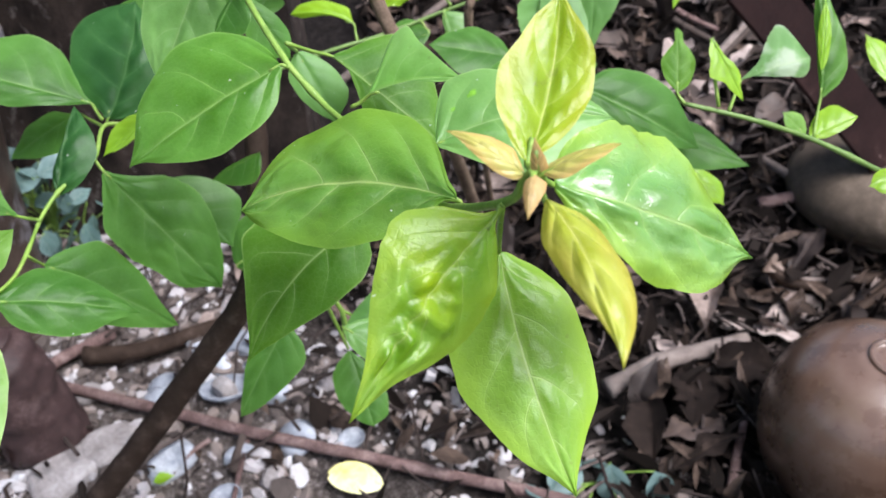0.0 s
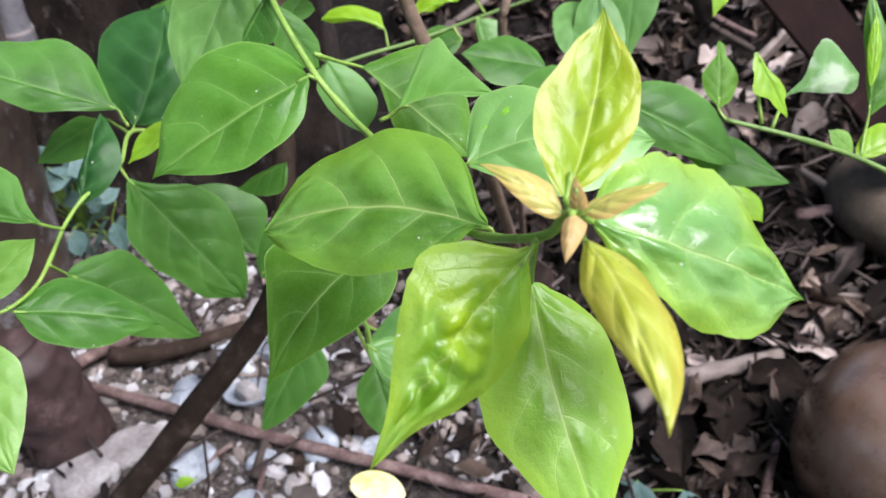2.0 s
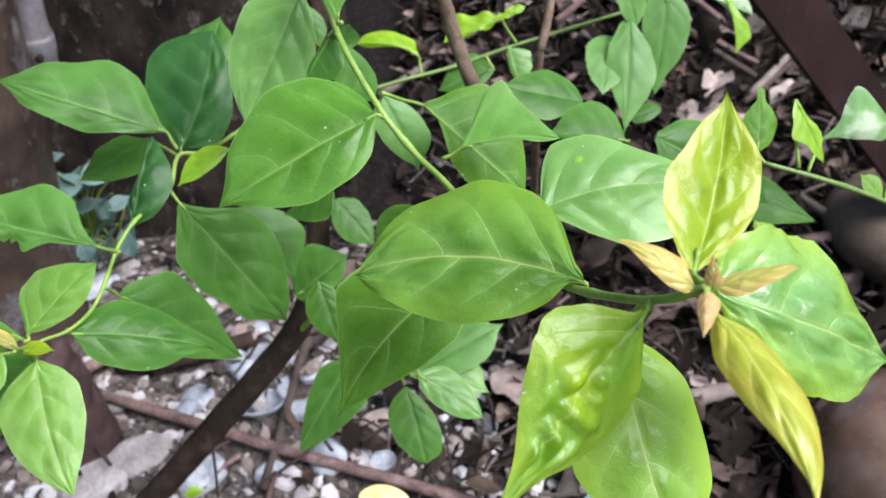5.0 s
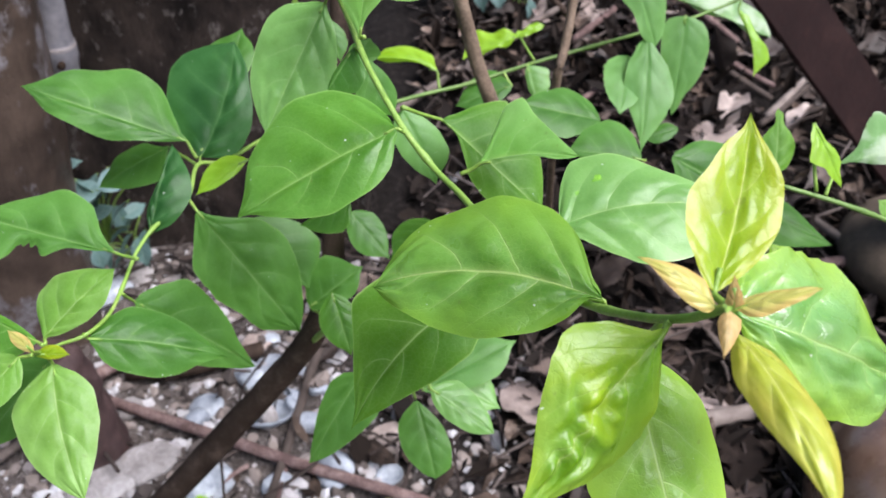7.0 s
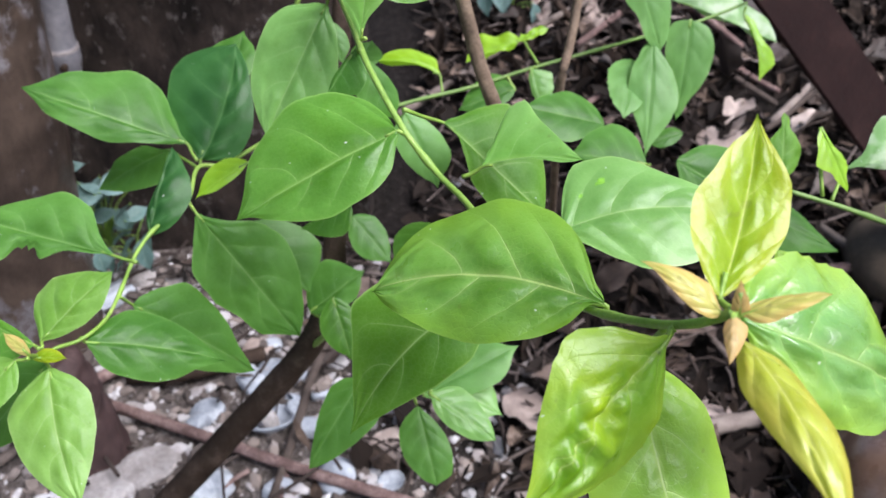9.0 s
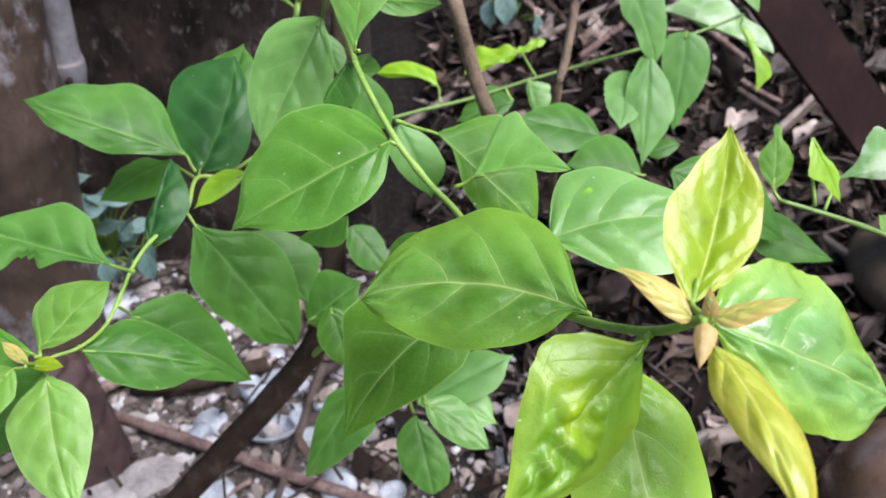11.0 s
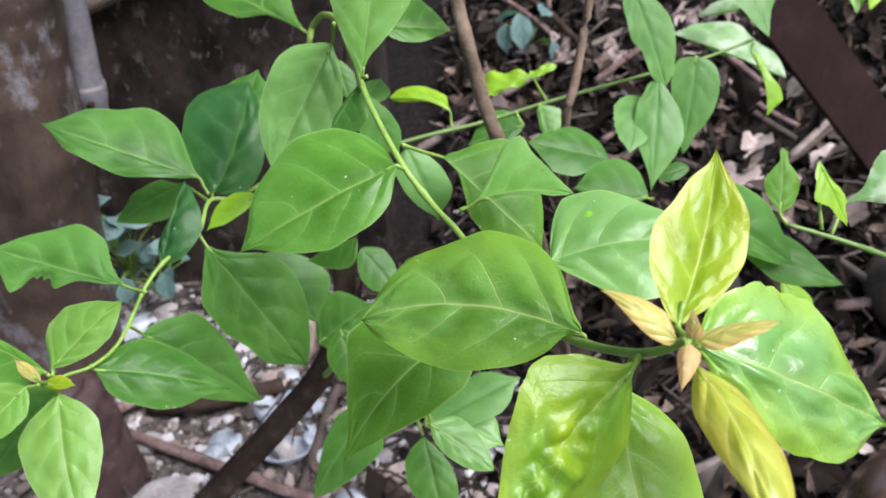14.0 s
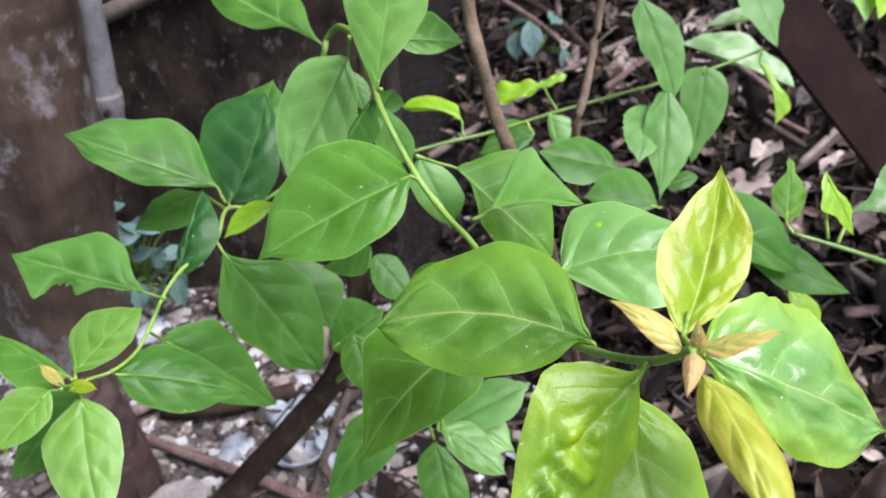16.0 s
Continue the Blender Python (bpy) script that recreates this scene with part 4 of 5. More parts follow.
leaf(LEFT, (-0.1111, 0.4305, 0.5010), (-0.1405, 0.4129, 0.4868), (-0.1083, -0.5097, 0.8535), (.034, .070, .105, .121, .107, .069, .018), (.098, .199, .293, .322, .271, .170, .045), BRIGHT, lift=(-0.0017, -0.0024), stalk=(-0.1303, 0.4452, 0.4902), quilt=0.004, keel=0.21, arch=0.04, label='small yellow-green leaf')
leaf(LOW, (-0.0424, 0.3591, 0.3940), (-0.0755, 0.3242, 0.3496), (-0.2169, -0.6770, 0.7033), (.083, .244, .327, .291, .225, .152, .074), (.045, .161, .224, .196, .142, .082, .036), MID, lift=(-0.0048, -0.0042), stalk=(-0.0205, 0.3713, 0.4095), quilt=0.01, arch=0.06, keel=0.15)
leaf(LOW, (-0.0005, 0.2977, 0.4454), (0.0331, 0.2831, 0.4269), (0.2225, -0.5078, 0.8323), (.071, .204, .296, .283, .230, .163, .077), (.038, .125, .185, .210, .193, .144, .065), SILKY, lift=(-0.0031, -0.0028), stalk=(-0.0003, 0.3109, 0.4298), bow=0.004, quilt=0.012, keel=0.28, arch=0.04)
leaf(LOW, (-0.0053, 0.3314, 0.4073), (0.0495, 0.3564, 0.4228), (-0.0603, -0.4277, 0.9019), (.056, .115, .176, .218, .227, .162, .044), (.054, .112, .173, .214, .224, .163, .044), SOFT, lift=(-0.0049, -0.0048), stalk=(-0.0056, 0.3360, 0.4185), quilt=0.004, keel=0.43, arch=0.04)
leaf(LOW, (0.0017, 0.3444, 0.4077), (0.0403, 0.3313, 0.3910), (0.2031, -0.4863, 0.8499), (.091, .186, .282, .336, .317, .209, .055), (.054, .112, .172, .213, .224, .163, .044), SILKY, lift=(-0.0045, -0.0028), stalk=(-0.0073, 0.3443, 0.4148), quilt=0.003, keel=0.42, arch=0.04)
leaf(LOW, (-0.0112, 0.3851, 0.3380), (0.0014, 0.3492, 0.3006), (0.1243, -0.6908, 0.7123), (.026, .099, .190, .259, .283, .259, .214), (.091, .220, .316, .329, .292, .203, .114), MID, lift=(-0.0034, -0.0038), quilt=0.006, fine=True, keel=0.26, arch=0.04)
leaf(LOW, (-0.0590, 0.4840, 0.4234), (-0.0311, 0.4638, 0.3977), (0.2391, -0.6203, 0.7470), (.106, .212, .295, .291, .230, .141, .037), (.092, .188, .284, .335, .308, .200, .053), MID, lift=(-0.0022, -0.0024), quilt=0.006, keel=0.15, arch=0.04)
leaf(LOW, (-0.0853, 0.4312, 0.3806), (-0.0493, 0.4526, 0.3997), (-0.1432, -0.5142, 0.8456), (.149, .305, .464, .555, .531, .353, .093), (.073, .149, .228, .276, .271, .183, .049), MID, lift=(-0.0043, -0.0028), stalk=(-0.0654, 0.4337, 0.3648), quilt=0.006, keel=0.22, arch=0.04)
leaf(LOW, (-0.0665, 0.4184, 0.4047), (-0.0539, 0.3931, 0.3725), (0.1428, -0.7501, 0.6457), (.082, .167, .247, .278, .238, .150, .040), (.100, .204, .299, .325, .271, .169, .045), GREEN, lift=(-0.0037, -0.0041), stalk=(-0.0505, 0.4176, 0.3831), quilt=0.004, keel=0.39, arch=0.04)
leaf(LOW, (0.0001, 0.3994, 0.4776), (-0.0242, 0.3859, 0.4604), (-0.2302, -0.5809, 0.7808), (.076, .157, .240, .291, .290, .197, .053), (.103, .212, .320, .377, .346, .225, .060), GREEN, lift=(-0.0032, -0.0038), quilt=0.003, keel=0.44, arch=0.04)
leaf(LOW, (-0.0488, 0.4117, 0.4828), (-0.0810, 0.4103, 0.4664), (-0.3436, -0.5963, 0.7255), (.179, .348, .422, .385, .293, .178, .047), (.018, .037, .055, .066, .061, .040, .011), GREEN, lift=(-0.0032, -0.0016), quilt=0.003, keel=0.32, arch=0.04)
leaf(BACK, (0.0656, 0.6446, 0.4823), (0.0886, 0.6514, 0.4899), (-0.1711, -0.5201, 0.8368), (.10, .20, .14, .16, .22, .20, .10), (.04, .10, .12, .12, .14, .12, .06), BRIGHT, lift=(-0.0010, -0.0010), rag=0.06, wave=0.03)
leaf(BACK, (0.0680, 0.6456, 0.4834), (0.0221, 0.6337, 0.4685), (-0.1711, -0.5201, 0.8368), (.012, .051, .074, .081, .060, .037, .013), (.065, .186, .251, .320, .385, .277, .114), BRIGHT, lift=(-0.0019, -0.0036), stalk=(0.0780, 0.6151, 0.4769), wave=0.06, chew=(0.6, 1, 0.5, 0.06), keel=0.17, arch=0.04, quilt=0.004)
leaf(BACK, (0.0017, 0.6003, 0.4745), (-0.0463, 0.6069, 0.4827), (0.1010, -0.4798, 0.8715), (.004, .004, .004, .015, .030, .042, .023), (.075, .274, .303, .311, .301, .251, .169), BRIGHT, lift=(-0.0051, -0.0060), stalk=(0.0037, 0.5918, 0.4634), bow=-0.033, arch=0.12, keel=0.18, quilt=0.004)
leaf(BACK, (0.0715, 0.6028, 0.4780), (0.0787, 0.5866, 0.4569), (0.0573, -0.7808, 0.6222), (.140, .375, .562, .518, .502, .401, .276), (.021, .088, .120, .129, .142, .087, .030), SILKY, lift=(-0.0036, -0.0020), stalk=(0.0756, 0.6043, 0.4793), keel=0.34, arch=0.04, quilt=0.004)
leaf(BACK, (0.0594, 0.5934, 0.4655), (0.0160, 0.5837, 0.4531), (-0.1364, -0.4884, 0.8619), (.065, .134, .208, .257, .270, .196, .053), (.185, .364, .459, .423, .325, .198, .053), MID, lift=(-0.0041, -0.0059), stalk=(0.0536, 0.6023, 0.4723), keel=0.45, arch=0.04, quilt=0.004)
leaf(BACK, (0.1100, 0.4888, 0.4941), (0.0564, 0.4862, 0.5082), (0.1586, -0.4547, 0.8764), (.043, .160, .268, .350, .354, .214, .072), (.111, .249, .338, .369, .301, .200, .086), MID, lift=(-0.0041, -0.0062), bow=0.008, quilt=0.006, keel=0.37, arch=0.04)
leaf(BACK, (0.1303, 0.4474, 0.4901), (0.0840, 0.4509, 0.4948), (0.0226, -0.4514, 0.8920), (.027, .079, .159, .171, .169, .102, .035), (.158, .392, .523, .561, .478, .346, .131), MID, lift=(-0.0028, -0.0042), stalk=(0.1371, 0.4641, 0.4790), quilt=0.004, keel=0.2, arch=0.04)
leaf(BACK, (0.1342, 0.6083, 0.5708), (0.1619, 0.5763, 0.5058), (0.2167, -0.8347, 0.5063), (.027, .106, .212, .265, .227, .171, .101), (.041, .137, .162, .179, .117, .117, .076), SOFT, lift=(-0.0020, -0.0020), bow=-0.002, quilt=0.004, fine=True, keel=0.05, arch=0.04)
leaf(BACK, (0.1865, 0.5998, 0.5193), (0.1791, 0.5659, 0.4546), (0.0040, -0.8829, 0.4696), (.175, .242, .280, .263, .194, .094, .050), (.159, .202, .215, .186, .137, .076, .029), SOFT, lift=(-0.0030, -0.0030), stalk=(0.1922, 0.6130, 0.5114), bow=0.003, quilt=0.004, fine=True, keel=0.1, arch=0.04)
leaf(BACK, (0.1568, 0.5798, 0.5110), (0.1490, 0.5224, 0.4479), (0.0106, -0.7401, 0.6724), (.029, .099, .197, .242, .197, .101, .028), (.076, .115, .173, .186, .125, .052, .011), SOFT, lift=(-0.0030, -0.0030), quilt=0.004, fine=True, rag=0.03, keel=0.05, arch=0.04, label='green leaf with chewed edge')
leaf(BACK, (0.1819, 0.5518, 0.4518), (0.1552, 0.5456, 0.4455), (-0.0865, -0.5046, 0.8590), (.064, .131, .201, .243, .238, .161, .043), (.106, .210, .270, .251, .193, .118, .031), MID, lift=(-0.0023, -0.0023), keel=0.41, arch=0.04, quilt=0.004)
leaf(BACK, (0.2476, 0.6623, 0.4979), (0.2607, 0.6320, 0.4540), (0.0985, -0.8094, 0.5789), (.041, .095, .095, .135, .237, .259, .094), (.004, .018, .016, .004, .004, .004, .004), BRIGHT, lift=(-0.0035, -0.0024), stalk=(0.2491, 0.6662, 0.5034), bow=0.072, keel=0.25, arch=0.04, quilt=0.004)
leaf(BACK, (0.2369, 0.6917, 0.5579), (0.2552, 0.6500, 0.5145), (0.1626, -0.6422, 0.7491), (.044, .176, .305, .302, .176, .082, .037), (.051, .195, .299, .280, .207, .134, .061), SOFT, lift=(-0.0035, -0.0027), stalk=(0.2263, 0.7016, 0.5555), bow=-0.005, keel=0.15, arch=0.04, quilt=0.004)
leaf(BACK, (0.2489, 0.7029, 0.5206), (0.2097, 0.7057, 0.5108), (-0.2294, -0.5281, 0.8176), (.007, .030, .061, .058, .047, .028, .010), (.048, .201, .328, .278, .241, .134, .054), PALE, lift=(-0.0029, -0.0028), bow=0.002, keel=0.23, arch=0.04, label='pale leaf with bleached patches', quilt=0.004)
leaf(BACK, (0.2978, 0.7077, 0.4535), (0.1926, 0.7260, 0.4889), (0.1784, -0.5512, 0.8151), (.002, .005, .007, .007, .005, .003, .001), (.083, .170, .258, .308, .291, .191, .051), PALE, lift=(-0.0034, -0.0106), wave=0.03, keel=0.4, arch=0.04, label='broad pale grey-green leaf with bleached patches', quilt=0.004)
leaf(BACK, (0.1434, 0.5831, 0.4957), (0.1328, 0.5344, 0.4735), (0.0106, -0.7401, 0.6724), (.10, .20, .25, .26, .24, .16, .06), (.12, .23, .29, .28, .24, .17, .06), SOFT, lift=(-0.0020, -0.0020), rag=0.09, keel=0.1, arch=0.04, quilt=0.006, label='green leaf with torn edge')
leaf(BACK, (0.4540, 1.0148, 0.4679), (0.4481, 0.9374, 0.4281), (0.10, -0.75, 0.65), (.08, .17, .22, .22, .18, .11, .04), (.08, .17, .22, .22, .18, .11, .04), SPRING, quilt=0.006, keel=0.2)
leaf(BACK, (0.4838, 1.0161, 0.4673), (0.4587, 0.9303, 0.4346), (0.20, -0.75, 0.60), (.07, .14, .18, .18, .15, .10, .04), (.07, .14, .18, .18, .15, .10, .04), BRIGHT, quilt=0.006, keel=0.3)
leaf(RIGHT, (0.1490, 0.4486, 0.4916), (0.2256, 0.4357, 0.4475), (0.3175, -0.6363, 0.7030), (.083, .209, .290, .340, .309, .213, .095), (.056, .167, .202, .173, .128, .095, .041), MID, lift=(-0.0096, -0.0063), quilt=0.006, fine=True, keel=0.44, arch=0.04)
leaf(RIGHT, (0.1899, 0.4616, 0.4556), (0.2623, 0.4374, 0.4302), (0.1467, -0.5235, 0.8393), (.025, .103, .175, .198, .146, .078, .024), (.033, .115, .183, .228, .198, .119, .051), MID, lift=(-0.0059, -0.0066), quilt=0.004, keel=0.31, arch=0.04)
leaf(RIGHT, (0.2363, 0.4695, 0.4082), (0.2584, 0.4545, 0.3850), (0.2599, -0.6787, 0.6869), (.068, .140, .217, .268, .282, .205, .055), (.073, .149, .223, .257, .228, .146, .038), BRIGHT, lift=(-0.0019, -0.0019), keel=0.16, arch=0.04, quilt=0.004)
leaf(RIGHT, (0.1912, 0.3944, 0.5142), (0.1951, 0.4221, 0.5398), (-0.0031, -0.6849, 0.7286), (.036, .135, .210, .242, .139, .033, .036), (.080, .176, .235, .275, .193, .086, .086), OLIVE, lift=(-0.0021, -0.0024), stalk=(0.1950, 0.3904, 0.5087), bow=-0.003, keel=0.19, arch=0.04, quilt=0.004)
leaf(RIGHT, (0.2100, 0.4060, 0.5395), (0.2267, 0.3876, 0.5096), (0.1111, -0.7484, 0.6539), (.030, .036, .055, .122, .146, .056, .037), (.047, .132, .196, .305, .148, .096, .037), BRIGHT, lift=(-0.0016, -0.0015), stalk=(0.2138, 0.3881, 0.5064), bow=-0.002, rag=0.09, keel=0.35, arch=0.04, quilt=0.004)
leaf(RIGHT, (0.2328, 0.4102, 0.5101), (0.2740, 0.4158, 0.5186), (-0.1795, -0.4703, 0.8641), (.021, .070, .150, .355, .545, .659, .538), (.005, .010, .051, .111, .155, .191, .138), PALE, lift=(-0.0073, -0.0071), stalk=(0.2211, 0.3908, 0.5021), bow=-0.028, arch=0.12, rag=0.05, keel=0.36, label='pale shiny leaf with ragged end', quilt=0.004)
leaf(RIGHT, (0.2829, 0.4095, 0.4947), (0.2874, 0.4551, 0.5506), (-0.0267, -0.7705, 0.6369), (.005, .016, .032, .044, .051, .042, .015), (.059, .158, .216, .193, .125, .070, .030), GREEN, lift=(-0.0033, -0.0038), stalk=(0.2769, 0.3946, 0.4768), bow=-0.010, keel=0.2, arch=0.04, quilt=0.004)
leaf(RIGHT, (0.2821, 0.4154, 0.5100), (0.2877, 0.4423, 0.5428), (-0.0491, -0.7677, 0.6390), (.021, .043, .064, .075, .067, .043, .011), (.032, .064, .094, .102, .085, .053, .014), BRIGHT, lift=(-0.0016, -0.0017), keel=0.16, arch=0.04, label='narrow yellow-green young leaf', quilt=0.004)
leaf(RIGHT, (0.2750, 0.3952, 0.4774), (0.3040, 0.4013, 0.4857), (-0.1569, -0.4433, 0.8825), (.107, .219, .339, .419, .441, .366, .153), (.050, .101, .145, .151, .133, .100, .041), BRIGHT, lift=(-0.0029, -0.0016), stalk=(0.2745, 0.3899, 0.4789), keel=0.3, arch=0.04, quilt=0.004)
leaf(RIGHT, (0.2698, 0.3918, 0.4811), (0.2556, 0.3971, 0.4949), (0.3263, -0.7211, 0.6111), (.060, .124, .191, .236, .248, .180, .049), (.117, .237, .348, .378, .315, .197, .052), SPRING, lift=(-0.0017, -0.0024), stalk=(0.2699, 0.3896, 0.4810), keel=0.44, arch=0.04, quilt=0.004)
leaf(RIGHT, (0.3367, 0.4291, 0.4889), (0.3277, 0.4588, 0.5089), (0.0679, -0.5434, 0.8367), (.049, .100, .151, .176, .157, .101, .027), (.077, .158, .243, .295, .293, .200, .053), BRIGHT, lift=(-0.0025, -0.0035), keel=0.41, arch=0.04, quilt=0.004)
leaf(RIGHT, (0.3283, 0.3778, 0.4579), (0.3073, 0.3748, 0.4537), (-0.1221, -0.4146, 0.9018), (.095, .195, .301, .373, .392, .284, .077), (.106, .216, .321, .361, .309, .195, .051), BRIGHT, lift=(-0.0016, -0.0016), stalk=(0.3232, 0.3868, 0.4530), keel=0.24, arch=0.04, quilt=0.004)


# ---- weeds at the wall ----
def weed(at, sprigs):
    root = thing("weed", at)
    for k, (dx, dz, dy, ln, roll) in enumerate(sprigs):
        bm = bmesh.new()
        tube(bm, [(0, 0, 0), (dx * 0.4, dy * 0.3, dz * 0.6), (dx, dy, dz)], 0.0016, 0.0008, 6, 4)
        stem = part("stalk", bm, STEM, root)
        bm = bmesh.new()
        blade(bm, ln, OVATE, OVATE, (0.002, 0.002), 14, 5, 0.1, 0.02, 0.006, seed=k * 2.1)
        lf = part("leaf", bm, WEED, stem)
        lf.matrix_basis = Matrix.Translation((dx, dy, dz)) @ Euler((radians(35), radians(-20 + roll * 0.3), radians(roll))).to_matrix().to_4x4()
    return tagged(root, "small blue-green weed growing at the foot of the wall", "weed")


rnd = random.Random(5)
def spots(n, spread, tall, ln):
    return [(rnd.uniform(-spread, spread), rnd.uniform(0.25, 1) * tall, rnd.uniform(-spread, 0.2 * spread), ln * rnd.uniform(0.7, 1.2), rnd.uniform(0, 360)) for _ in range(n)]


weed((-0.4446, 0.9000, 0.0740), spots(26, 0.06, 0.14, 0.045))
weed((-0.4132, 0.9000, 0.0448), spots(12, 0.05, 0.07, 0.04))
weed((-0.55, 0.66, 0.0), spots(5, 0.05, 0.12, 0.05))
weed((0.2057, 0.4972, 0.0000), spots(7, 0.055, 0.035, 0.065))
weed((0.115, 1.415, 0.19), spots(7, 0.06, 0.08, 0.06))


# ---- things lying on the ground ----
clear = []


def lying(points, lift):
    return [(x, y, height(x, y) + lift + 0.016 / (1 + math.exp(-((x + 0.02) * 9 + (y - 0.86) * 5)))) for x, y, _ in points]


def stick(points, r0, r1, mat, label, rough=0.15, name="stick"):
    bm = bmesh.new()
    clear.extend((q.x, q.y, max(r0, r1) + 0.004) for q in tube(bm, lying(points, max(r0, r1) * 0.9 + 0.006), r0, r1, 10, 6, rough))
    return tagged(part(name, bm, mat), label, "stick", "sticks on the ground")


stick([(-0.4803, 0.7179, 0.0000), (-0.4220, 0.6889, 0.0000), (-0.2714, 0.6283, -0.0000), (-0.1542, 0.5843, 0.0000), (-0.0573, 0.5463, 0.0000), (0.0339, 0.5148, 0.0000), (0.1477, 0.4714, -0.0000), (0.2530, 0.4305, 0.0000)], 0.0070, 0.0066, PINKSTICK, "long pinkish-brown stick lying across the shell grit")
stick([(-0.4327, 0.6934, 0.0000), (-0.4045, 0.7281, 0.0000), (-0.3565, 0.7663, 0.0018)], 0.0085, 0.007, PINKSTICK, "short pinkish stick end on the ground", 0.2)
stick([(-0.2080, 0.5850, 0.0), (-0.2250, 0.5690, 0.0), (-0.2420, 0.5450, 0.0)], 0.0028, 0.0022, PINKSTICK, "thin pinkish twig lying on the grit", 0.2)
stick([(-0.1660, 0.5780, 0.0), (-0.1680, 0.5390, 0.0), (-0.1710, 0.4970, 0.0)], 0.0034, 0.0027, PINKSTICK, "thin pinkish twig lying on the grit", 0.2)
stick([(-0.1301, 0.8193, 0.0147), (-0.1544, 0.7321, 0.0000), (-0.1655, 0.6343, -0.0000), (-0.1758, 0.5357, -0.0000)], 0.0065, 0.005, TWIG, "thin pale twig on the grit")
stick([(0.2346, 0.6019, 0.0000), (0.2991, 0.6303, -0.0000), (0.3564, 0.6474, -0.0000), (0.4105, 0.6609, -0.0000)], 0.012, 0.009, TWIG, "broken grey branch among dead leaves", 0.25)
stick([(0.4694, 0.7718, 0.0065), (0.4975, 0.7448, 0.0000), (0.5518, 0.7380, 0.0000), (0.6276, 0.7488, 0.0000)], 0.008, 0.006, DARKBARK, "dark forked twig on the litter")
stick([(0.6167, 0.7242, 0.0000), (0.5536, 0.6906, -0.0000), (0.5000, 0.6580, -0.0000), (0.4637, 0.6502, 0.0000)], 0.006, 0.004, DARKBARK, "dark forked twig on the litter")
stick([(0.4889, 0.8664, 0.0348), (0.5561, 0.8715, 0.0364), (0.6169, 0.8903, 0.0420), (0.7081, 0.9032, 0.0459)], 0.008, 0.006, PINKSTICK, "purplish brown twig on the litter")
stick([(0.5139, 0.9392, 0.0566), (0.5660, 0.8780, 0.0383), (0.6136, 0.8161, 0.0198)], 0.006, 0.005, TWIG, "pale straight twig on the litter")
stick([(0.2511, 0.9098, 0.0469), (0.2883, 0.8480, 0.0289), (0.3348, 0.7745, 0.0073), (0.3612, 0.7321, 0.0000)], 0.006, 0.004, TWIG, "pale straight twig on the litter")
stick([(0.3226, 0.4444, -0.0000), (0.3438, 0.4959, 0.0000), (0.3655, 0.5374, 0.0000)], 0.006, 0.004, PINKSTICK, "thin reddish twig on the litter")
stick([(-0.0682, 1.1589, 0.0973), (0.0116, 1.2335, 0.1270), (0.1151, 1.3124, 0.1587), (0.2246, 1.3871, 0.1862), (0.3398, 1.4553, 0.2094)], 0.007, 0.005, TWIG, "grey-brown stick among dead leaves")
stick([(0.0622, 1.5776, 0.2265), (0.1426, 1.4793, 0.2082), (0.2137, 1.3533, 0.1759)], 0.007, 0.006, DARKBARK, "dark stick among dead leaves")
stick([(0.3818, 1.3342, 0.1739), (0.4459, 1.2294, 0.1432), (0.5120, 1.1692, 0.1254)], 0.006, 0.005, TWIG, "grey-brown stick among dead leaves")
stick([(0.4956, 1.1348, 0.1151), (0.5608, 1.1928, 0.1326), (0.6083, 1.2416, 0.1473)], 0.006, 0.005, TWIG, "grey-brown stick among dead leaves")
stick([(-0.3797, 0.7225, 0.0000), (-0.3112, 0.7273, -0.0000), (-0.2172, 0.7513, 0.0002)], 0.012, 0.010, DARKBARK, "dark rotting branch on the grit")
stick([(-0.4844, 0.5868, 0.0000), (-0.4586, 0.6180, -0.0000), (-0.4192, 0.6343, 0.0000)], 0.006, 0.004, TWIG, "pale dry stalk on the ground")


stick([(0.471, 0.777, 0), (0.501, 0.754, 0), (0.570, 0.748, 0), (0.650, 0.762, 0)], 0.005, 0.004, TWIG, "pale curved twig beside the pot")
stick([(0.478, 0.658, 0), (0.549, 0.699, 0), (0.625, 0.745, 0)], 0.005, 0.004, DARKBARK, "dark twig lying along the pot")
stick([(0.051, 1.556, 0), (0.106, 1.478, 0), (0.158, 1.402, 0)], 0.006, 0.004, PINKSTICK, "purplish brown twig among dead leaves")
stick([(0.217, 1.292, 0), (0.294, 1.365, 0)], 0.006, 0.005, PINKSTICK, "pinkish straight twig among dead leaves")
stick([(0.385, 1.425, 0), (0.440, 1.345, 0), (0.483, 1.289, 0)], 0.008, 0.005, PINKSTICK, "pinkish straight twig among dead leaves")
stick([(0.444, 1.257, 0), (0.486, 1.220, 0), (0.520, 1.190, 0)], 0.006, 0.004, PINKSTICK, "pinkish thin twig among dead leaves")
stick([(0.480, 1.118, 0), (0.522, 1.149, 0), (0.588, 1.202, 0), (0.631, 1.232, 0)], 0.005, 0.003, TWIG, "grey thin twig among dead leaves")
stick([(0.150, 1.554, 0), (0.152, 1.487, 0)], 0.005, 0.004, PINKSTICK, "pinkish upright twig among dead leaves")
stick([(0.215, 1.160, 0), (0.257, 1.189, 0), (0.300, 1.205, 0)], 0.005, 0.003, PINKSTICK, "pinkish thin twig among dead leaves")


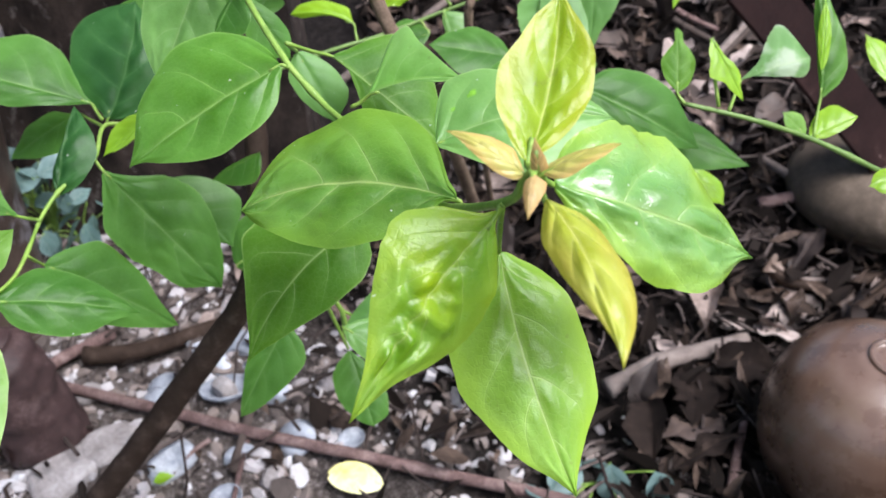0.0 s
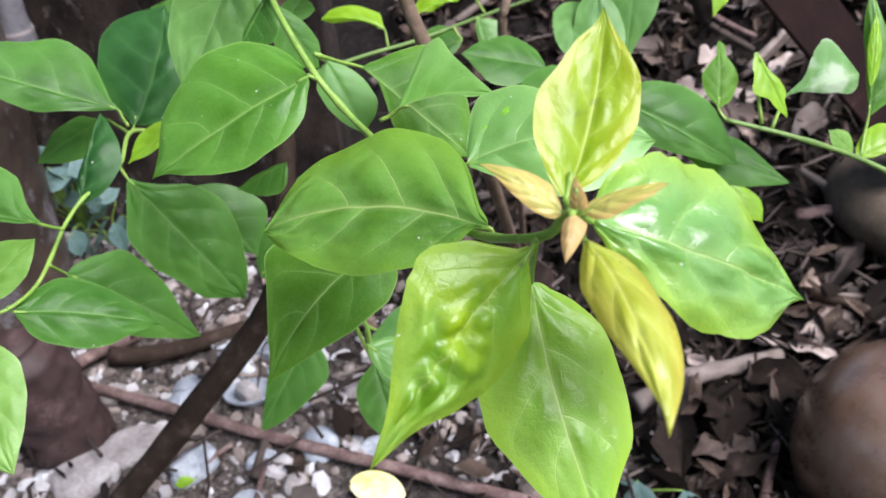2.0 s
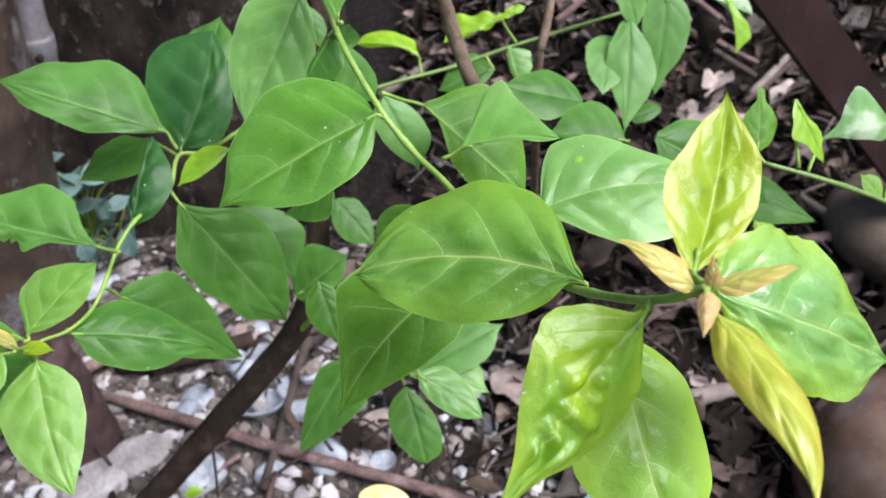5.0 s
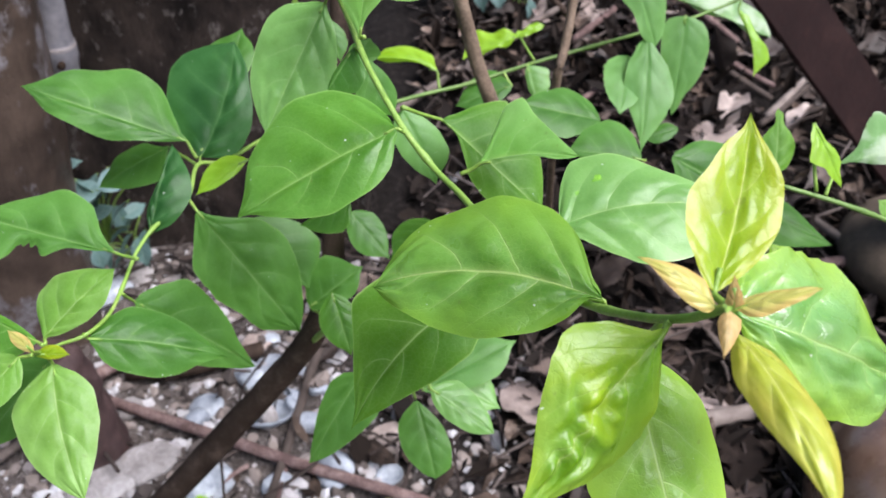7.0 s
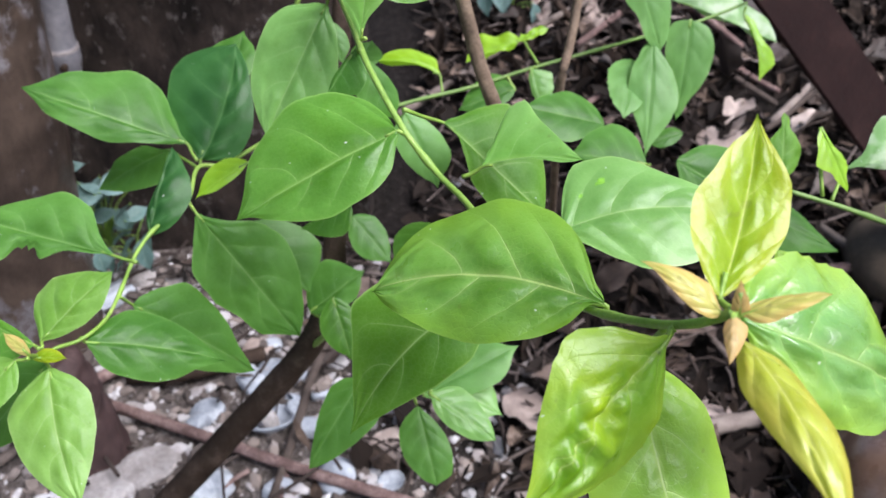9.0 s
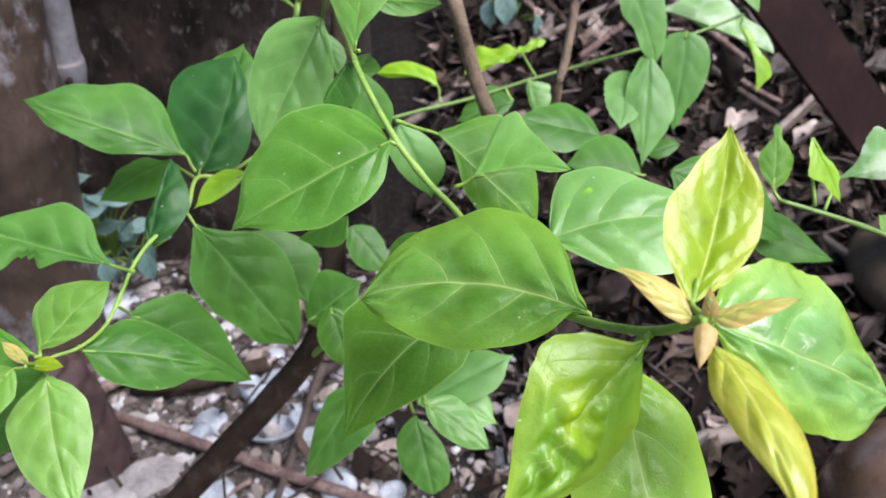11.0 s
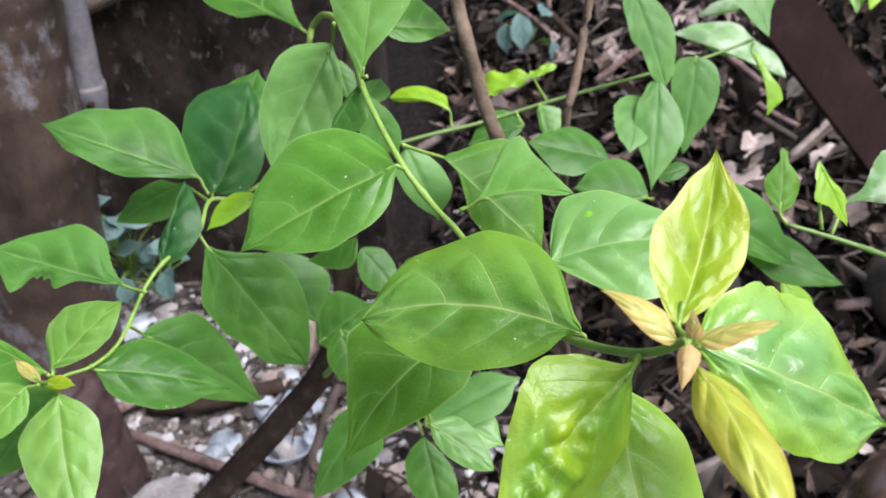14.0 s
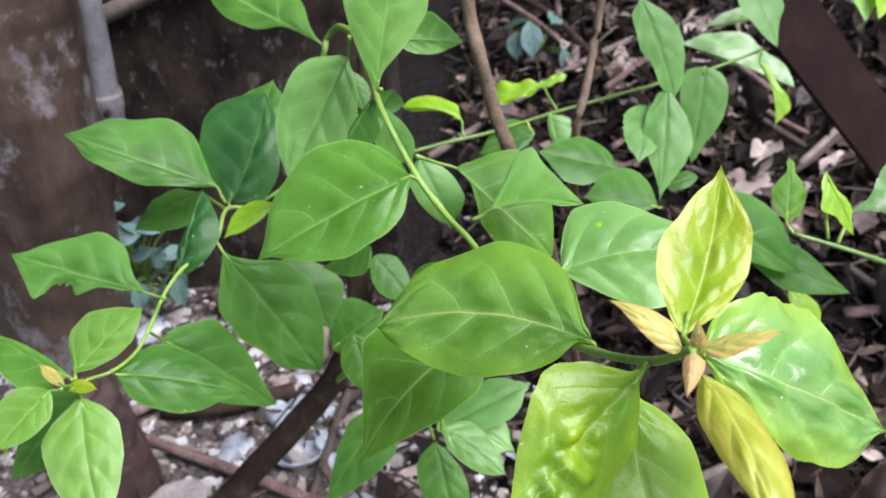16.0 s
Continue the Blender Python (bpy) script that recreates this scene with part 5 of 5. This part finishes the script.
def stone(at, sx, sy, sz, seed, mat, label, name="stone"):
    bm = bmesh.new()
    bmesh.ops.create_icosphere(bm, subdivisions=4, radius=1)
    for v in bm.verts:
        n = v.co.normalized()
        k = 1 + 0.22 * noise.noise(n * 1.3 + Vector((seed, 0, 0))) + 0.07 * noise.noise(n * 4 + Vector((0, seed, 0)))
        q = n * k
        q = Vector([math.copysign(abs(c) ** 0.75, c) for c in q])
        v.co = (q.x * sx, q.y * sy, q.z * sz)
    ob = part(name, bm, mat)
    ob.location = (at[0], at[1], height(at[0], at[1]) + sz * 0.45)
    ob.rotation_euler = (0, 0, seed * 1.7)
    return tagged(ob, label, "stone")


stone((-0.3196, 0.5906, 0.0000), 0.034, 0.026, 0.010, 2.2, STONE, "flat tan stone beside the stick")
stone((-0.3623, 0.5570, -0.0000), 0.036, 0.03, 0.012, 4.1, STONE, "flat grey-tan stone lying in the grit")


def shell(at, r, turn, label, tilt=15, whorls=2.2):
    """A coiled snail shell lying on its side: a growing tube wound round itself."""
    bm = bmesh.new()
    rings = []
    steps, sides = int(whorls * 26), 16
    for i in range(steps + 1):
        t = i / steps
        an = t * whorls * 2 * math.pi
        k = 0.12 + 0.88 * t ** 1.6
        c = Vector((math.cos(an) * 0.58 * k, math.sin(an) * 0.58 * k, 0.35 * (1 - k)))
        out = Vector((math.cos(an), math.sin(an), 0))
        rr = 0.44 * k * (1 + 0.03 * math.sin(i * 1.9))
        rings.append([bm.verts.new((c + out * rr * math.cos(2 * math.pi * j / sides) + Vector((0, 0, 1)) * rr * 0.85 * math.sin(2 * math.pi * j / sides)) * r) for j in range(sides)])
    for a, b in zip(rings, rings[1:]):
        for j in range(sides):
            bm.faces.new((a[j], a[(j + 1) % sides], b[(j + 1) % sides], b[j]))
    ob = part("snail_shell", bm, SHELL)
    clear.append((at[0], at[1], r * 0.9))
    ob.location = (at[0], at[1], height(at[0], at[1]) + r * 0.36)
    ob.rotation_euler = (radians(tilt), radians(tilt * 0.6), radians(turn))
    return tagged(ob, label, "shell", "bleached shells on the ground")


def valve(at, r, turn, label, tilt=20, cup=True):
    """One valve of a clam: a ribbed, thick-edged bowl."""
    bm = bmesh.new()
    rows = []
    for i in range(13):
        a = i / 12 * math.pi / 2
        ring = []
        for j in range(32):
            b = 2 * math.pi * j / 32
            k = math.sin(a) * (1 + 0.02 * math.sin(b * 14))
            ring.append(bm.verts.new((k * math.cos(b) * r + (1 - math.sin(a)) * -0.35 * r, k * math.sin(b) * r * 0.82, math.cos(a) * r * 0.45)))
        rows.append(ring)
    for p, q in zip(rows, rows[1:]):
        for j in range(32):
            bm.faces.new((p[j], p[(j + 1) % 32], q[(j + 1) % 32], q[j]))
    bmesh.ops.remove_doubles(bm, verts=bm.verts, dist=1e-5)
    bmesh.ops.solidify(bm, geom=bm.faces[:], thickness=r * 0.06)
    ob = part("clam_shell", bm, SHELL)
    clear.append((at[0], at[1], r * 0.9))
    ob.location = (at[0], at[1], height(at[0], at[1]) + r * (0.5 if cup else 0.12))
    ob.rotation_euler = (radians(tilt + 180 * cup), radians(-tilt * 0.5), radians(turn))
    return tagged(ob, label, "shell", "bleached shells on the ground")


valve((-0.198, 0.655), 0.029, 200, "large blue-grey bleached clam shell lying open side up", 14)
stone((-0.199, 0.652), 0.015, 0.011, 0.020, 1.4, STONE, "dark grey stone lying in the open clam shell")
shell((-0.172, 0.676), 0.019, 60, "bluish-white coiled shell beside the large clam shell", 25)
valve((-0.273, 0.670), 0.020, 30, "grey fan-shaped clam shell half hidden under the stem", 12, False)
stone((-0.278, 0.650), 0.0115, 0.014, 0.011, 3.3, SHELL, "smooth white oval pebble lying in the grit", "pebble")
stone((-0.228, 0.715), 0.016, 0.040, 0.010, 0.4, SHELL, "long lavender-white shell fragment behind the stem", "shell_fragment")
stone((-0.145, 0.702), 0.013, 0.010, 0.008, 1.9, SHELL, "small white pebble lying in the grit", "pebble")
stone((-0.147, 0.651), 0.013, 0.019, 0.010, 2.7, SHELL, "white rounded pebble lying in the grit", "pebble")
stone((-0.246, 0.565), 0.020, 0.026, 0.012, 5.2, SHELL, "chalky white broken shell lying in the grit", "shell_fragment")
valve((-0.112, 0.580), 0.025, 300, "large grey-blue clam shell lying face down", 16, False)
stone((-0.173, 0.562), 0.017, 0.013, 0.010, 6.1, SHELL, "pale cream pebble lying in the grit", "pebble")
stone((-0.214, 0.779), 0.012, 0.010, 0.008, 7.4, SHELL, "small white pebble lying in the grit", "pebble")
stone((-0.365, 0.672), 0.017, 0.013, 0.008, 2.4, STONE, "small pinkish-tan pebble lying in the grit", "pebble")
stone((-0.256, 0.548), 0.011, 0.013, 0.008, 8.2, SHELL, "bright white shell chip lying in the grit", "shell_fragment")
stone((-0.195, 0.732), 0.018, 0.030, 0.010, 0.8, SHELL, "pale lavender shell slab lying in the grit", "shell_fragment")
stone((-0.134, 0.531), 0.014, 0.011, 0.008, 4.4, STONE, "tan rounded pebble lying in the grit", "pebble")
stone((0.013, 0.697), 0.016, 0.012, 0.009, 5.7, STONE, "pale tan pebble lying in the grit", "pebble")
stone((-0.4433, 0.8617), 0.045, 0.016, 0.013, 0.55, SHELL, "white elongated bleached shell lying by the wall", "bleached_shell")
stone((-0.4119, 0.8975), 0.022, 0.017, 0.012, 0.9, STONE, "pinkish-tan pebble lying by the wall")
valve((-0.0518, 0.5718), 0.014, 10, "tan-white clam shell on the grit", 15)
valve((-0.1794, 0.5056), 0.017, 10, "small white shell on the grit", 15)

# bright yellow leaf fallen on the grit
FALLEN = (0.10, 0.19, 0.26, 0.285, 0.27, 0.20, 0.11)
bm = bmesh.new()
blade(bm, 0.062, FALLEN, FALLEN, (0.002, 0.002), 28, 8, 0.05, 0.004, 0.002)
ob = tagged(part("fallen_leaf", bm, YELLOWFALL), "bright yellow fallen leaf lying on the grit", "leaf")
g, g2 = (-0.0740, 0.5240, 0.0), (-0.0120, 0.5020, 0.0)
clear.append(((g[0] + g2[0]) / 2, (g[1] + g2[1]) / 2, 0.05))
bare = clear[-1]
ob.location, ob.rotation_euler = (g[0], g[1], height(g[0], g[1]) + 0.014), (0.1, 0.03, math.atan2(g2[1] - g[1], g2[0] - g[0]))


bm = bmesh.new()
blade(bm, 0.022, OVATE, OVATE, (0.002, 0.002), 14, 5, 0.1, 0.02)
ob = tagged(part("fallen_leaf", bm, BRIGHT), "tiny lime-green leaf lying on the grit", "leaf")
ob.location, ob.rotation_euler = (-0.258, 0.532, height(-0.258, 0.532) + 0.012), (0.2, 0.0, 0.3)


# ---- litter ----
rng = random.Random(11)


def dead_mesh(k):
    bm = bmesh.new()
    ln = rng.uniform(0.06, 0.095)
    a, b = rng.uniform(0.6, 1.1), rng.uniform(0.6, 1.1)
    blade(bm, ln, [w * a for w in OVATE], [w * b for w in OVATE], (ln * rng.uniform(-0.05, 0.18), ln * rng.uniform(-0.05, 0.18)), 14, 5,
          rng.uniform(-0.12, 0.2), 0.05, 0.02, chew=(rng.uniform(0.3, 0.9), rng.choice((-1, 1)), rng.uniform(0, 0.7), 0.12), seed=k * 3.3, rag=0.08)
    me = mesh_of("dead_leaf", bm, DEAD)
    return me


dead = [dead_mesh(k) for k in range(14)]


def share(x, y):
    """How leafy the ground is: bare shell grit to the left in front, leaves to the right and behind."""
    return 1 / (1 + math.exp(-((x + 0.02) * 9 + (y - 0.86) * 5)))


made = 0
while made < 280:
    x, y = rng.uniform(-0.62, 1.0), rng.uniform(0.40, 1.7)
    if math.hypot(x - bare[0], y - bare[1]) < 0.09 or y > 0.93 and x < 0.0 or rng.random() > 0.03 + 0.97 * share(x, y):
        continue
    if x < -0.10 and y < 0.72:  # the open grit stays bare
        x += 0.75
    ob = new("dead_leaf", dead[made % 14])
    ob.location = (x, y, height(x, y) + rng.uniform(0.008, 0.034))
    ob.rotation_euler = (rng.gauss(0, 0.5), rng.gauss(0, 0.5), rng.uniform(0, 6.28))
    sc = rng.uniform(0.55, 1.25)
    ob.scale = (sc, sc, sc)
    tagged(ob, "dry brown curled dead leaf on the ground", "leaf", "dead leaves on the ground")
    made += 1


def pale_leaf(at, k, turn, size, tilt):
    ob = new("dead_leaf", pale[k % len(pale)])
    ob.location = (at[0], at[1], height(at[0], at[1]) + 0.016)
    ob.rotation_euler = (radians(tilt), radians(tilt * 0.6), radians(turn))
    ob.scale = (size, size, size)
    tagged(ob, "pale pinkish dry curled leaf on the litter", "leaf", "dead leaves on the ground")



# added dead leaves, coloured near black for the shade, mostly left of the large pot
SHADEDEAD = plain("shade_dark_leaf", [(0.0, (0.006, 0.0042, 0.0035)), (0.6, (0.020, 0.0135, 0.011)), (1.0, (0.060, 0.042, 0.034))], 40, 0.85, 0.6, by_object=0.3)
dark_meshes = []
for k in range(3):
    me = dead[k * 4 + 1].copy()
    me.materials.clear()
    me.materials.append(SHADEDEAD)
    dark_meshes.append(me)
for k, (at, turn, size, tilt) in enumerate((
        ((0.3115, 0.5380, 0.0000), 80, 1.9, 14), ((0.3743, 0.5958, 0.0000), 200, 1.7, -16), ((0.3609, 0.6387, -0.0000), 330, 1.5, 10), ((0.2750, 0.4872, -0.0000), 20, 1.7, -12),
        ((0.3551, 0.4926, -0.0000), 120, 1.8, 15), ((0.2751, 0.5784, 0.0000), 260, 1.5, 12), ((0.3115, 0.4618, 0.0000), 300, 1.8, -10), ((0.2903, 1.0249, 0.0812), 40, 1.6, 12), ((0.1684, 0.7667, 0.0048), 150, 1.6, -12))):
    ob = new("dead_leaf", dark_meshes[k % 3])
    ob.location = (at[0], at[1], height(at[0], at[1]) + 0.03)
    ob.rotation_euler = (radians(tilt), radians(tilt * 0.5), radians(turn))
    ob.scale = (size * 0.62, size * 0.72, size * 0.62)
    tagged(ob, "large dead leaf coloured near black for the shade in the litter", "leaf", "dead leaves on the ground")

pale = []
for k in range(4):
    me = dead[k * 3].copy()
    me.materials.clear()
    me.materials.append(PALEDEAD)
    pale.append(me)
for k, (at, turn, size, tilt) in enumerate((
        ((0.4617, 0.7045, -0.0000), 20, 0.8, 20), ((0.5071, 0.7156, 0.0000), 200, 0.8, -18), ((0.5569, 0.7367, -0.0000), 80, 0.9, 15), ((0.4690, 0.6666, -0.0000), 140, 0.6, 25),
        ((0.3110, 0.6780, 0.0000), 300, 0.8, -10), ((0.3898, 1.1481, 0.1186), 100, 1.0, 12), ((0.4358, 1.0550, 0.0910), 30, 0.9, -15), ((0.5956, 1.1473, 0.1190), 210, 1.0, 20),
        ((0.3378, 1.3691, 0.1837), 10, 1.2, 10), ((-0.0293, 1.2211, 0.1184), 40, 1.3, 8), ((0.0888, 0.6949, 0.0000), 290, 1.1, -12), ((0.2324, 0.8830, 0.0389), 160, 1.0, 10),
        ((0.4066, 1.4952, 0.2222), 250, 1.3, 12), ((0.4465, 1.2802, 0.1583), 330, 1.0, -14), ((0.6168, 1.1465, 0.1188), 60, 0.9, 20), ((0.4792, 0.6874, 0.0000), 100, 1.1, 15),
        ((0.477, 0.706, 0), 30, 1.0, 22), ((0.549, 0.758, 0), 10, 0.7, -12), ((0.541, 0.717, 0), 60, 0.8, 18), ((0.584, 0.727, 0), 20, 0.7, 10), ((0.429, 0.692, 0), 320, 0.9, -14), ((0.381, 0.717, 0), 340, 0.7, 12),
        ((0.379, 1.116, 0), 320, 1.2, 14), ((0.429, 1.112, 0), 60, 1.0, -16), ((0.608, 1.214, 0), 40, 0.9, 16), ((0.601, 1.138, 0), 330, 1.1, -12), ((0.593, 1.328, 0), 120, 1.3, 14), ((0.165, 1.365, 0), 80, 0.9, -15),
        ((0.385, 1.370, 0), 130, 1.3, 12), ((0.426, 1.255, 0), 100, 1.0, -18), ((0.379, 1.489, 0), 20, 1.3, 12), ((0.231, 1.346, 0), 60, 1.1, 15),
        ((0.1169, 1.3326, 0.1645), 15, 1.1, -20), ((-0.2439, 0.7417, -0.0000), 60, 0.8, 10), ((-0.0798, 0.6181, -0.0000), 10, 0.7, 15))):
    pale_leaf(at, k, turn, size, tilt)


def scatter(name, n, kind, mat, label, want):
    """Uncounted bits on the ground, joined into one object."""
    verts, faces = [], []
    r = random.Random(n)
    done = 0
    while done < n:
        x, y = r.uniform(-1.5, 2.1), r.uniform(-0.3, 3.0)
        if r.random() > 1.9 - 1.25 * math.hypot(x - 0.2, (y - 1.05) * 0.95):
            continue
        if y > 0.95 and x < -0.03 or r.random() > want(x, y) or any((x - a) ** 2 + (y - b) ** 2 < c * c for a, b, c in clear):
            continue
        done += 1
        z, k = height(x, y), len(verts)
        if kind == "flake":
            ln, w = r.uniform(0.012, 0.06), r.uniform(0.22, 0.6)
            m = Matrix.Translation((x, y, z + r.uniform(0.002, 0.028))) @ Euler((r.gauss(0, 0.7), r.gauss(0, 0.7), r.uniform(0, 6.3))).to_matrix().to_4x4()
            c = r.uniform(-0.2, 0.35)
            for i, (u, hw) in enumerate(((0, 0.1), (0.25, 0.75), (0.5, 1), (0.78, 0.6), (1, 0.06))):
                for v in (-1, 0, 1):
                    verts.append(m @ Vector((u * ln, v * hw * w * ln * 0.5 * r.uniform(0.7, 1.1), (abs(v) * hw * c * 0.4 + 0.5 * c * u * (1 - u)) * ln)))
            for i in range(4):
                for j in range(2):
                    a = k + i * 3 + j
                    faces.append((a, a + 3, a + 4, a + 1))
        elif kind == "twig":
            ln, rad, an = r.uniform(0.02, 0.11), r.uniform(0.0008, 0.0024), r.uniform(0, 6.3)
            d = Vector((math.cos(an), math.sin(an), r.gauss(0, 0.15))).normalized()
            s = Vector((-d.y, d.x, 0)).normalized()
            up = d.cross(s)
            for t in (0, 0.5, 1):
                c = Vector((x, y, z + rad + r.uniform(0.002, 0.034))) + d * ln * (t - 0.5) + s * (r.uniform(-0.06, 0.06) * ln)
                for q in range(5):
                    verts.append(c + (s * math.cos(q * 1.2566) + up * math.sin(q * 1.2566)) * rad)
            for t in range(2):
                for q in range(5):
                    a, b = k + t * 5 + q, k + t * 5 + (q + 1) % 5
                    faces.append((a, b, b + 5, a + 5))
        else:
            s = 0.0022 + 0.0105 * r.random() ** 2.4 + (0.005 if r.random() < 0.05 else 0)
            e = Euler((r.gauss(0, 0.3), r.gauss(0, 0.3), r.uniform(0, 6.3))).to_matrix()
            ax = (s * r.uniform(0.8, 1.4), s * r.uniform(0.6, 1.0), s * r.uniform(0.3, 0.7))
            for la in (-0.75, 0.0, 0.75):
                for q in range(7):
                    cl = math.cos(la) * r.uniform(0.65, 1.15)
                    verts.append(e @ Vector((ax[0] * cl * math.cos(q * 0.8976), ax[1] * cl * math.sin(q * 0.8976), ax[2] * math.sin(la))) + Vector((x, y, z + ax[2] * 0.5)))
            for t in range(2):
                for q in range(7):
                    a, b = k + t * 7 + q, k + t * 7 + (q + 1) % 7
                    faces.append((a, b, b + 7, a + 7))
            faces.append(tuple(range(k + 14, k + 21)))
    me = bpy.data.meshes.new(name)
    me.from_pydata([tuple(v) for v in verts], [], faces)
    me.materials.append(mat)
    for p in me.polygons:
        p.use_smooth = kind == "twig"
    return tagged(new(name, me), label, "litter", kind="stuff")


scatter("leaf_fragments", 11000, "flake", LITTER, "broken brown dead leaf fragments covering the soil", lambda x, y: 0.025 + 0.975 * share(x, y))
scatter("twig_bits", 3400, "twig", TWIGS, "short dry twigs strewn over the ground", lambda x, y: 0.45 + 0.55 * share(x, y))
scatter("shell_grit", 11000, "pebble", PEBBLE, "pale pebbles and broken shell grit", lambda x, y: max(0.004, 1 - 1.15 * share(x, y)))
